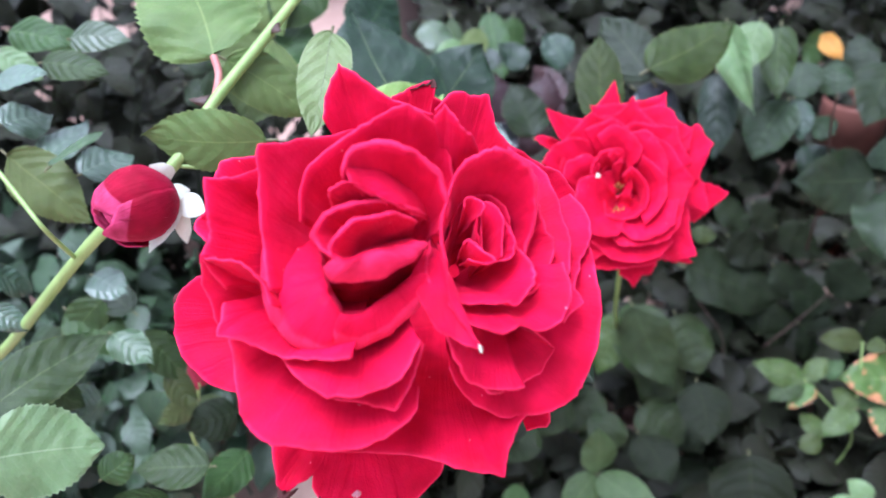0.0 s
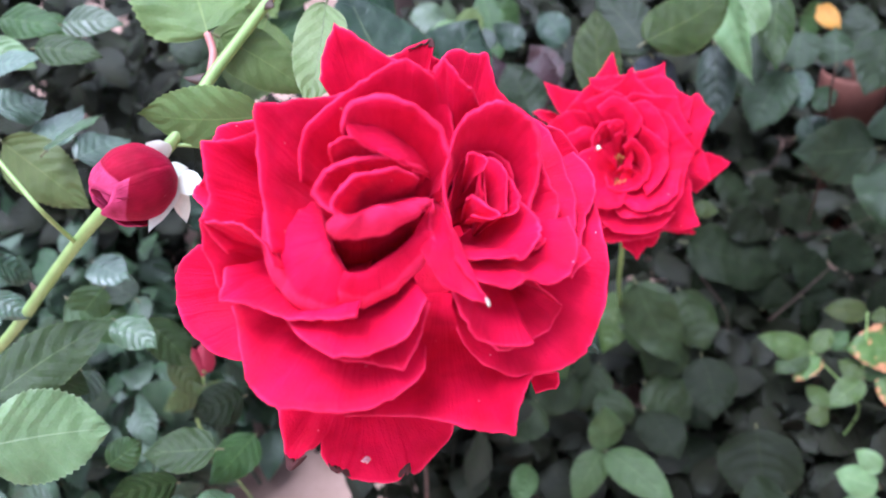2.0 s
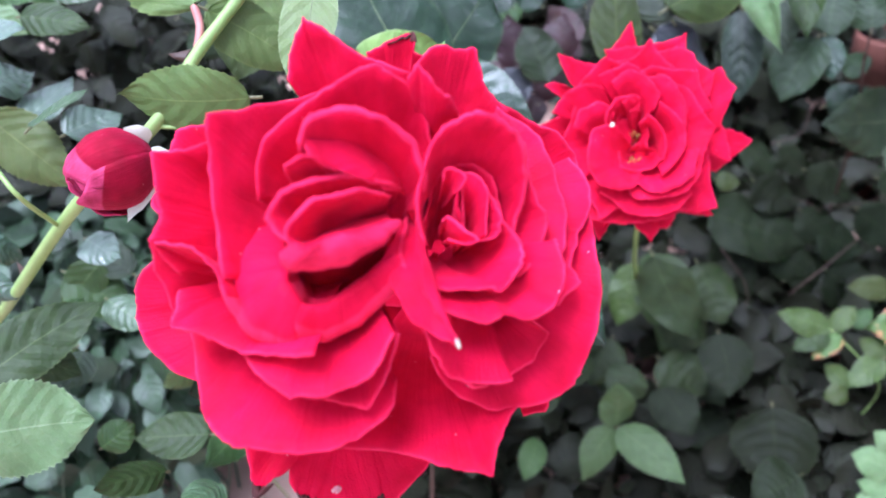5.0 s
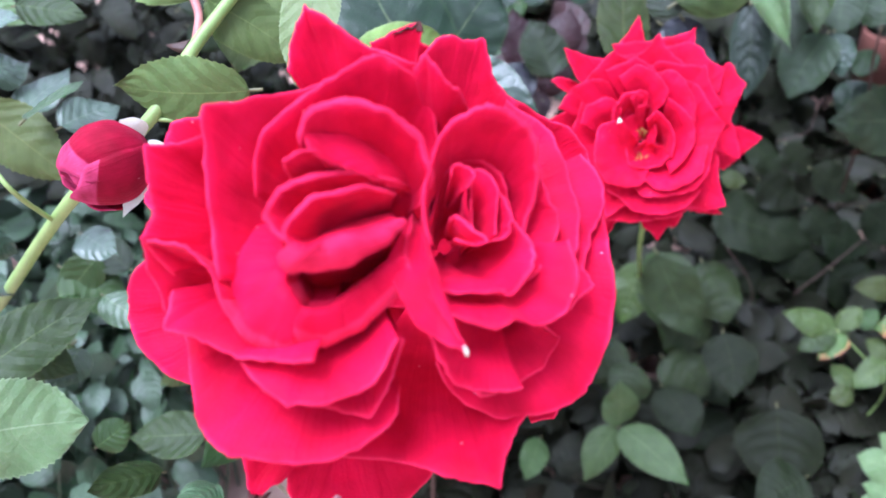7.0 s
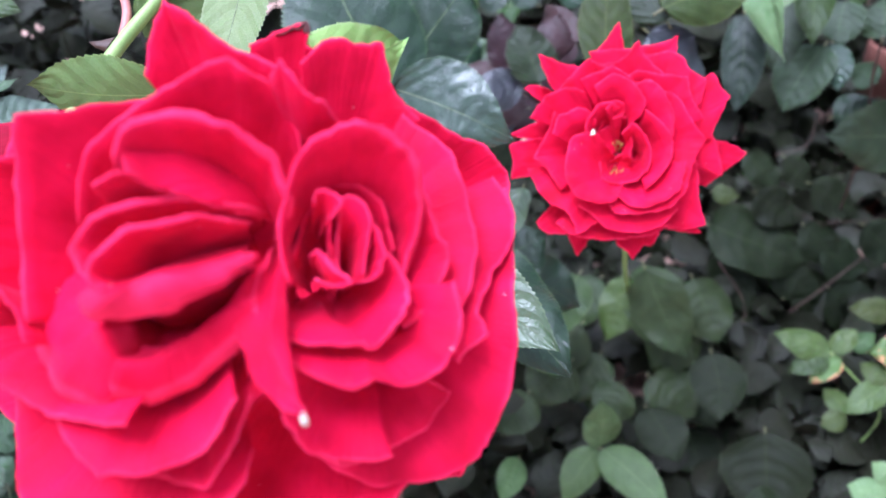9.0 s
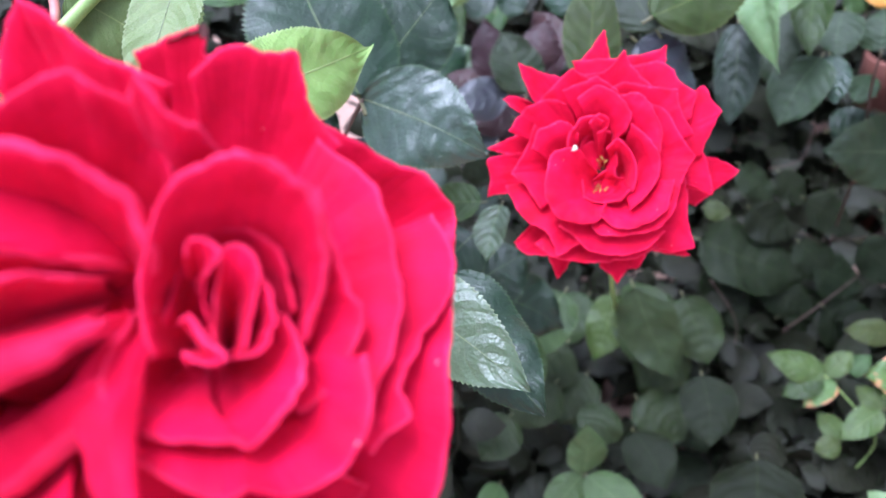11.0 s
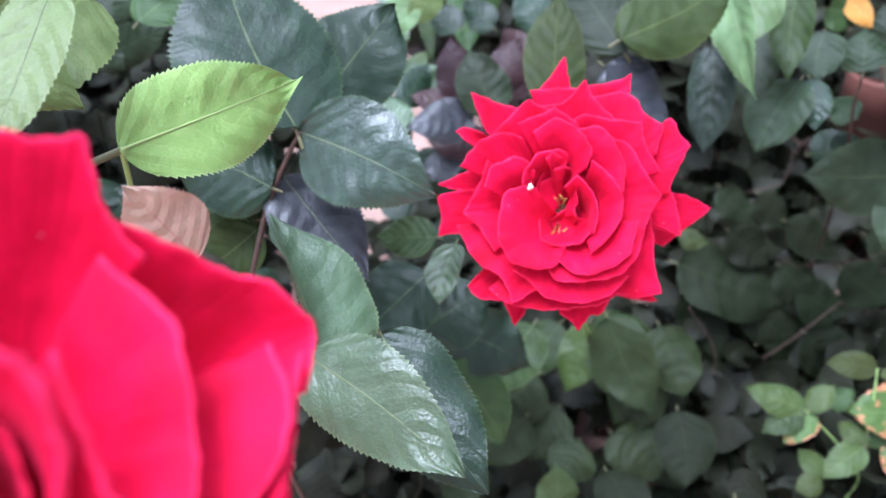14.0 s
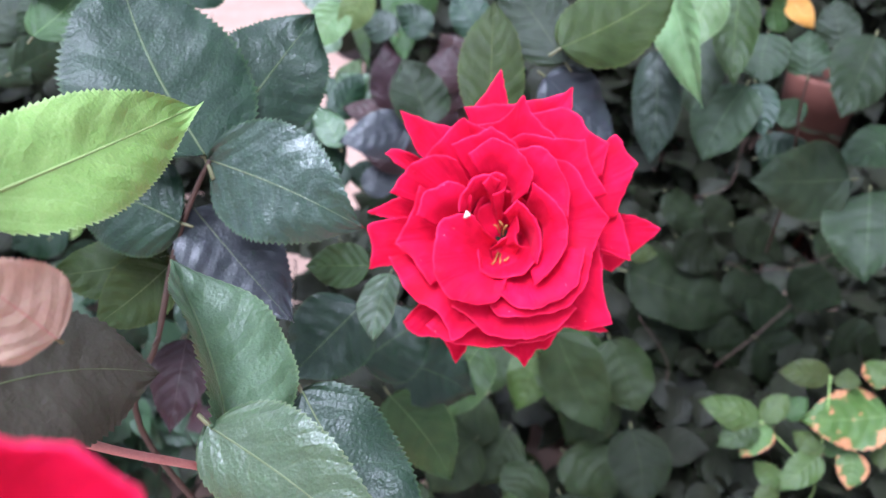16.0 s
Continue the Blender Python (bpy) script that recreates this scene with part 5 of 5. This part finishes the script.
tube("cane", [(0.5, 0.95, 0), (0.4542, 0.8585, 0.3444), (0.4182, 0.7986, 0.4094), (0.402, 0.7823, 0.4613), (0.3992, 0.7808, 0.4971)], 0.0016, TWIG, second, taper=0.7)
leaf(second, (0.3983, 0.7798, 0.4956), (0.4038, 0.8112, 0.5236), (-0.38, -0.58, 0.72), 36, BLUE, teeth=12)
leaf(second, (0.453, 0.7962, 0.5228), (0.4161, 0.744, 0.4752), (-0.11, -0.63, 0.77), 52, BLUE, fold=0.25)
leaf(second, (0.4382, 0.8125, 0.5066), (0.4371, 0.8478, 0.5377), (-0.45, -0.6, 0.66), 34, BLUE)
leaf(second, (0.4566, 0.7672, 0.4061), (0.3748, 0.7779, 0.3969), (-0.16, -0.89, 0.42), 69, BLUE)
leaf(second, (0.4736, 0.7604, 0.3978), (0.4527, 0.691, 0.3518), (-0.47, -0.39, 0.79), 72, BLUE, fold=0.25)
leaf(second, (0.4363, 0.8369, 0.4266), (0.415, 0.8522, 0.4389), (-0.22, -0.77, 0.6), 31, BLUE)
leaf(second, (0.4043, 0.8378, 0.3875), (0.4589, 0.8445, 0.3964), (-0.02, -0.73, 0.68), 45, DARK)
leaf(second, (0.5161, 0.807, 0.4285), (0.4526, 0.789, 0.4094), (-0.11, -0.51, 0.85), 40, BLUE)
leaf(second, (0.1981, 0.7458, 0.2429), (0.1776, 0.7104, 0.1831), (-0.38, -0.73, 0.56), 43, LIME)
leaf(second, (0.2034, 0.7401, 0.2352), (0.2681, 0.6929, 0.1702), (0.14, -0.73, 0.67), 61, MID, fold=0.25)
leaf(second, (0.2041, 0.7539, 0.2357), (0.2808, 0.7502, 0.2079), (0.29, -0.42, 0.86), 46, DIMMED)
leaf(second, (0.2076, 0.7153, 0.2767), (0.2506, 0.6629, 0.2062), (-0.23, -0.84, 0.49), 58, DIMMED)
leaf(second, (0.1758, 0.7796, 0.2128), (0.1363, 0.7461, 0.1681), (-0.37, -0.55, 0.74), 51, DIMMED)
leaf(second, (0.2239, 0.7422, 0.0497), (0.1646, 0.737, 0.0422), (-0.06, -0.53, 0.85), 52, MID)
leaf(second, (0.2691, 0.7156, 0.2057), (0.2213, 0.6773, 0.1713), (0.1, -0.73, 0.67), 58, DIMMED)
leaf(second, (0.1471, 0.7009, 0.214), (0.1002, 0.6676, 0.1838), (-0.08, -0.6, 0.79), 62, DIMMED)
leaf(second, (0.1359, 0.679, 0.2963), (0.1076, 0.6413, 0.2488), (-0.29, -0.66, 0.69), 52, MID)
leaf(second, (0.2197, 0.6685, 0.1738), (0.2637, 0.6364, 0.1498), (0.07, -0.54, 0.84), 57, DIMMED)
leaf(second, (0.1679, 0.6822, 0.1893), (0.141, 0.6447, 0.1569), (-0.2, -0.56, 0.81), 51, DIMMED)
leaf(second, (0.2663, 0.7435, 0.2447), (0.2882, 0.6905, 0.2017), (-0, -0.63, 0.78), 58, DIMMED)
leaf(second, (0.1853, 0.6491, 0.1819), (0.1642, 0.6219, 0.1584), (-0.15, -0.58, 0.8), 45, DIMMED)
leaf(second, (0.135, 0.6624, 0.1969), (0.0947, 0.6302, 0.1682), (-0.1, -0.59, 0.8), 55, DIMMED)
leaf(second, (0.103, 0.6554, 0.2608), (0.0864, 0.6207, 0.2311), (0.12, -0.68, 0.73), 42, DIMMED)
leaf(second, (0.1572, 0.5730, 0.1745), (0.1551, 0.5905, 0.2189), (0.05, -0.60, 0.80), 36, SAP, teeth=16)
leaf(second, (0.1548, 0.5717, 0.1728), (0.1198, 0.5231, 0.1507), (0.05, -0.60, 0.80), 33, SAP, teeth=16)
leaf(second, (0.1598, 0.5710, 0.1734), (0.2140, 0.5096, 0.1639), (0.05, -0.60, 0.80), 40, SAP, teeth=16)
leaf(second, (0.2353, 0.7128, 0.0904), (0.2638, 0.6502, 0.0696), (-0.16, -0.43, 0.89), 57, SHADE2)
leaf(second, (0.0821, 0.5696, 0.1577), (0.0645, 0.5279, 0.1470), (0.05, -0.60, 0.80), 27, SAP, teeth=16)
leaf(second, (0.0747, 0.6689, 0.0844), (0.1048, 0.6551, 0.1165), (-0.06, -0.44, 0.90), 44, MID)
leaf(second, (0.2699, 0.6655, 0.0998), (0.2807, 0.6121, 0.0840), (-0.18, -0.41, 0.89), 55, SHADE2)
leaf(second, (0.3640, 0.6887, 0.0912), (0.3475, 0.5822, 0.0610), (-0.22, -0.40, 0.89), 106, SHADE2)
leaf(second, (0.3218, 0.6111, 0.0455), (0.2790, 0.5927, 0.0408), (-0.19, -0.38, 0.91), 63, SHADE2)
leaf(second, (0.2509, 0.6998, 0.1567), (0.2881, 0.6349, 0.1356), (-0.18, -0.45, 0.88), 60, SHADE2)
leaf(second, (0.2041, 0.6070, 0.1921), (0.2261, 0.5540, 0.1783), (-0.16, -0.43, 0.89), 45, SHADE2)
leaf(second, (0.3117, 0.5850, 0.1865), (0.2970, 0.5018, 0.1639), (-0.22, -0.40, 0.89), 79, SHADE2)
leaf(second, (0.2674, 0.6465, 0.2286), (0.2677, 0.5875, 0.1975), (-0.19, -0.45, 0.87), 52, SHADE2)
leaf(second, (0.0887, 0.6000, 0.2150), (0.0630, 0.5603, 0.2013), (-0.06, -0.45, 0.89), 40, DIMMED)
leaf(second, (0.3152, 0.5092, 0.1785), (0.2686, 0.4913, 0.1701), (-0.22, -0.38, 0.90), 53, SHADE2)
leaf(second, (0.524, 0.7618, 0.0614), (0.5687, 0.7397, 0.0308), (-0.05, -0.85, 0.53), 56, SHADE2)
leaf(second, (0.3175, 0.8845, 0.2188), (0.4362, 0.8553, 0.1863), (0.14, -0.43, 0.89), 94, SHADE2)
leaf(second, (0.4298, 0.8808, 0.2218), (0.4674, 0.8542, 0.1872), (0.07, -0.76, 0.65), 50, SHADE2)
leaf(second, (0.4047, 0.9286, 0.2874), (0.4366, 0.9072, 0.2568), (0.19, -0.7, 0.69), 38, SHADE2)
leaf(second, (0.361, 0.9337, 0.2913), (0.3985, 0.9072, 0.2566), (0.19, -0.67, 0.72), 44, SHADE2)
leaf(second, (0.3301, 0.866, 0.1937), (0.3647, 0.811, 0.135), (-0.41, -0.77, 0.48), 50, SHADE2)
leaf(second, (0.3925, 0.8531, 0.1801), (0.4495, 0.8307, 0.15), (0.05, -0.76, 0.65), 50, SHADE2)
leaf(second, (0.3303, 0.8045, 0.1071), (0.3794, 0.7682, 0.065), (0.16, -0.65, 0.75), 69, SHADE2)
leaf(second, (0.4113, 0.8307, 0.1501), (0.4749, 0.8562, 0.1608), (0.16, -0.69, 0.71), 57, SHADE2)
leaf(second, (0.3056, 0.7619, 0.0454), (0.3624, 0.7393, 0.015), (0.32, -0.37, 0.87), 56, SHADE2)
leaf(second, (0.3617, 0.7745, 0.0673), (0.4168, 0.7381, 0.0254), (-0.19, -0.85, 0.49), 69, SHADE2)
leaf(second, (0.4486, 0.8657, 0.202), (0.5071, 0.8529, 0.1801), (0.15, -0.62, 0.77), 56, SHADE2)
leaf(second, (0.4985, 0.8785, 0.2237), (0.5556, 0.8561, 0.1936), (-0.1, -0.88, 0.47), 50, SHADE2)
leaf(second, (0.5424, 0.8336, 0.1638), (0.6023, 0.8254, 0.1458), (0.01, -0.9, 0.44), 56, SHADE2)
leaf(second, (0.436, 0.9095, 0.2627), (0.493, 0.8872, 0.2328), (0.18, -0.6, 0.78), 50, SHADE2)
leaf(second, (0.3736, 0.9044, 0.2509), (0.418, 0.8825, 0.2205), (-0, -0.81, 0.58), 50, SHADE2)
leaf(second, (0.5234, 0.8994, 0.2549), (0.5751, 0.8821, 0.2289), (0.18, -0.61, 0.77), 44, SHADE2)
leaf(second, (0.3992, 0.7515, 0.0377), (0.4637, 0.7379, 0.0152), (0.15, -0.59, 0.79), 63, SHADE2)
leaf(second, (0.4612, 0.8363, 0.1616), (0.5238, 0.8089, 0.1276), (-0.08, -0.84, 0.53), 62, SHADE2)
leaf(second, (0.4741, 1.011, 0.4844), (0.4969, 0.9834, 0.4613), (-0.43, -0.76, 0.49), 25, YELLOW, teeth=0)
leaf(second, (0.4534, 1.0048, 0.4742), (0.4929, 1.0045, 0.4627), (0.1, -0.92, 0.37), 42, MID)
leaf(second, (0.2525, 0.7036, 0.3776), (0.2773, 0.6992, 0.3753), (-0.07, -0.74, 0.67), 18, LIME)
tube("twig", [(0.3592, 0.797, 0.0417), (0.3927, 0.8096, 0.119), (0.4457, 0.8203, 0.1759), (0.4883, 0.84, 0.2069)], 0.0012, TWIG, second, taper=0.8)
tube("twig", [(0.401, 0.8339, 0.2679), (0.4126, 0.8312, 0.2649), (0.4259, 0.8254, 0.2577)], 0.0006, TWIG, second, taper=0.7)
tube("twig", [(0.3464, 0.7569, 0.1555), (0.332, 0.7373, 0.1268), (0.3235, 0.7108, 0.0888)], 0.0006, TWIG, second, taper=0.7)
tube("twig", [(0.3115, 0.8051, 0.2206), (0.3405, 0.7773, 0.1837), (0.3349, 0.7506, 0.1458)], 0.0006, TWIG, second, taper=0.7)
tube("twig", [(0.427, 0.828, 0.2615), (0.4791, 0.8297, 0.2676), (0.5253, 0.8382, 0.283)], 0.0006, TWIG, second, taper=0.7)
tube("twig", [(0.369, 0.8736, 0.3213), (0.4037, 0.8791, 0.3317), (0.4152, 0.8989, 0.3603)], 0.0006, TWIG, second, taper=0.7)
# ---- small-leaved shoot with scorched leaves ----
shoot = plant("rose_shoot", "low rose shoot with small yellowish leaves, some scorched brown", "shrub")
tube("twig", [(0.36, 0.62, 0), (0.4398, 0.6346, 0.1329), (0.4392, 0.6413, 0.1802), (0.4436, 0.6541, 0.2176), (0.4485, 0.6814, 0.2564)], 0.0013, STEM, shoot, taper=0.6)
tube("stalk", [(0.3863, 0.6604, 0.2221), (0.4189, 0.6508, 0.192), (0.4447, 0.6424, 0.1632)], 0.0009, STEM, shoot)
leaf(shoot, (0.3863, 0.6598, 0.2213), (0.3346, 0.6763, 0.2322), (0.01, -0.54, 0.84), 31, LIME, teeth=12)
leaf(shoot, (0.3898, 0.6594, 0.221), (0.4146, 0.6775, 0.2375), (-0.38, -0.29, 0.88), 23, LIME, teeth=12)
leaf(shoot, (0.4485, 0.6809, 0.2555), (0.4022, 0.6862, 0.2575), (-0.07, -0.82, 0.57), 25, LIME, teeth=12)
leaf(shoot, (0.4635, 0.6737, 0.2466), (0.466, 0.6881, 0.2588), (-0.64, -0.43, 0.64), 21, LIME, teeth=12)
leaf(shoot, (0.3848, 0.6584, 0.2193), (0.3452, 0.6455, 0.2064), (-0.17, -0.38, 0.91), 26, MID, teeth=12)
leaf(shoot, (0.3968, 0.6563, 0.2171), (0.3654, 0.6387, 0.2009), (-0.21, -0.44, 0.87), 23, SCORCHED, teeth=12)
leaf(shoot, (0.4417, 0.6418, 0.2), (0.4175, 0.6572, 0.2116), (-0.12, -0.71, 0.69), 22, LIME, teeth=12)
leaf(shoot, (0.4397, 0.6404, 0.198), (0.3994, 0.6192, 0.1783), (-0.18, -0.46, 0.87), 28, LIME, teeth=12)
leaf(shoot, (0.4049, 0.6259, 0.1751), (0.3833, 0.6438, 0.1886), (-0.3, -0.78, 0.55), 20, LIME, teeth=12)
leaf(shoot, (0.4676, 0.6424, 0.2028), (0.459, 0.6168, 0.1812), (-0.31, -0.55, 0.78), 27, SCORCHED, teeth=12)
leaf(shoot, (0.5009, 0.6592, 0.2289), (0.4211, 0.6581, 0.2236), (-0.05, -0.56, 0.83), 54, SCORCHED, teeth=12)
leaf(shoot, (0.4636, 0.6419, 0.2019), (0.4362, 0.6578, 0.2136), (-0.27, -0.83, 0.49), 25, MID, teeth=12)
leaf(shoot, (0.4087, 0.6611, 0.2248), (0.4308, 0.6736, 0.2364), (-0.25, -0.38, 0.89), 20, MID, teeth=12)
leaf(shoot, (0.4973, 0.687, 0.2678), (0.4858, 0.6685, 0.2517), (-0.29, -0.52, 0.8), 30, SCORCHED, teeth=12)
leaf(shoot, (0.4039, 0.6237, 0.1718), (0.378, 0.6172, 0.165), (-0.03, -0.65, 0.76), 22, LIME, teeth=12)
leaf(shoot, (0.4936, 0.6322, 0.1905), (0.5072, 0.6505, 0.2064), (-0.58, -0.24, 0.78), 25, LIME, teeth=12)
leaf(shoot, (0.4223, 0.5376, 0.149), (0.3817, 0.5497, 0.1602), (0.01, -0.67, 0.75), 33, PALE, teeth=12)
leaf(shoot, (0.4284, 0.5248, 0.131), (0.3861, 0.5326, 0.1389), (0.03, -0.61, 0.79), 33, PALE, teeth=12)
leaf(shoot, (0.4264, 0.5473, 0.1622), (0.4048, 0.5638, 0.1763), (-0.14, -0.75, 0.65), 22, PALE, teeth=12)
leaf(shoot, (0.4174, 0.5215, 0.1269), (0.3782, 0.5171, 0.1248), (0, -0.46, 0.89), 27, PALE, teeth=12)
# ---- small things low in the shrubs ----
tube("stalk", [(-0.0263, 0.3410, 0.5646), (-0.0151, 0.3474, 0.5507), (0.0039, 0.3575, 0.5315)], 0.0015, PINK, spray, "pinkish red leaf stalk")
small_bud = plant("rose_bud", "small half-hidden red rose bud on a thin green stalk", "rose bud")
tube("stalk", [(-0.2, 0.62, 0), (-0.1957, 0.4703, 0.3083), (-0.1898, 0.4628, 0.3524), (-0.1848, 0.4693, 0.3811)], 0.0012, STEM, small_bud)
leaf(small_bud, (-0.1866, 0.4675, 0.3782), (-0.1855, 0.4864, 0.3958), (0.24, -0.67, 0.7), 18, MAROON_LEAF, fold=-0.4, teeth=0)
leaf(small_bud, (-0.1843, 0.4655, 0.3788), (-0.1936, 0.4803, 0.3954), (0.54, -0.46, 0.71), 15, MAROON_LEAF, fold=-0.4, teeth=0)
leaf(small_bud, (-0.1867, 0.4624, 0.3702), (-0.2115, 0.4443, 0.3676), (0.33, -0.57, 0.76), 11, LIME, teeth=0)
leaf(small_bud, (-0.1867, 0.4624, 0.3702), (-0.1597, 0.4547, 0.3767), (-0.34, -0.58, 0.74), 10, LIME, teeth=0)
leaf(small_bud, (-0.1876, 0.4619, 0.3695), (-0.1844, 0.4412, 0.3643), (0.2, -0.21, 0.96), 8, LIME, teeth=0)

# ---- masses of leaves behind ----
foliage("shrub_mass", "dense green shrub leaves with a bluish shine", 170, ((-0.98, -0.13), (0.50, 0.86), (0.10, 0.47)), (0.035, 0.06), SHRUB, 11, 12, bare=(-0.165, 0.62, 0.10))
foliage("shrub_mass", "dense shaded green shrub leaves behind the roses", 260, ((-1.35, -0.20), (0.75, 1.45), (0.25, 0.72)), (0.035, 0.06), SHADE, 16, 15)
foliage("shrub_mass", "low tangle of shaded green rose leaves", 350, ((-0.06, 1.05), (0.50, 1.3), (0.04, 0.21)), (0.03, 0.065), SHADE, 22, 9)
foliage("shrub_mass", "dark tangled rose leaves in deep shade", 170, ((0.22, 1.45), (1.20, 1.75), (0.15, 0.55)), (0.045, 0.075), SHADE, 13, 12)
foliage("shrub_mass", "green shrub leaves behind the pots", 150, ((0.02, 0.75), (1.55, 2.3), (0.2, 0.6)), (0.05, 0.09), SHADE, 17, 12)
# side hedge added, mostly out of view, to keep sky light off the right
foliage("shrub_mass", "tall hedge leaves added at one side to block sky light", 190, ((0.95, 1.75), (0.0, 2.6), (0.8, 1.9)), (0.06, 0.11), SHADE, 18, 18)
# far hedge made taller than what is seen of it, to block low sky
foliage("shrub_mass", "tall hedge leaves beyond the paving, raised to block low sky", 420, ((-2.8, 2.8), (2.9, 3.9), (1.0, 2.1)), (0.07, 0.12), SHADE, 14, 20)
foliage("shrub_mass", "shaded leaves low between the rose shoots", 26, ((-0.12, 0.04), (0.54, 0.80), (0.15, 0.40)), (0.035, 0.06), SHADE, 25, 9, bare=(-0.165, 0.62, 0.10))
pot(0.02, 2.1, 0.17, 0.13, 0.36, BLACK, "black plastic plant pot on the paving")
pot(0.68, 1.26, 0.05, 0.04, 0.30, CLAY, "terracotta plant pot half hidden by leaves")
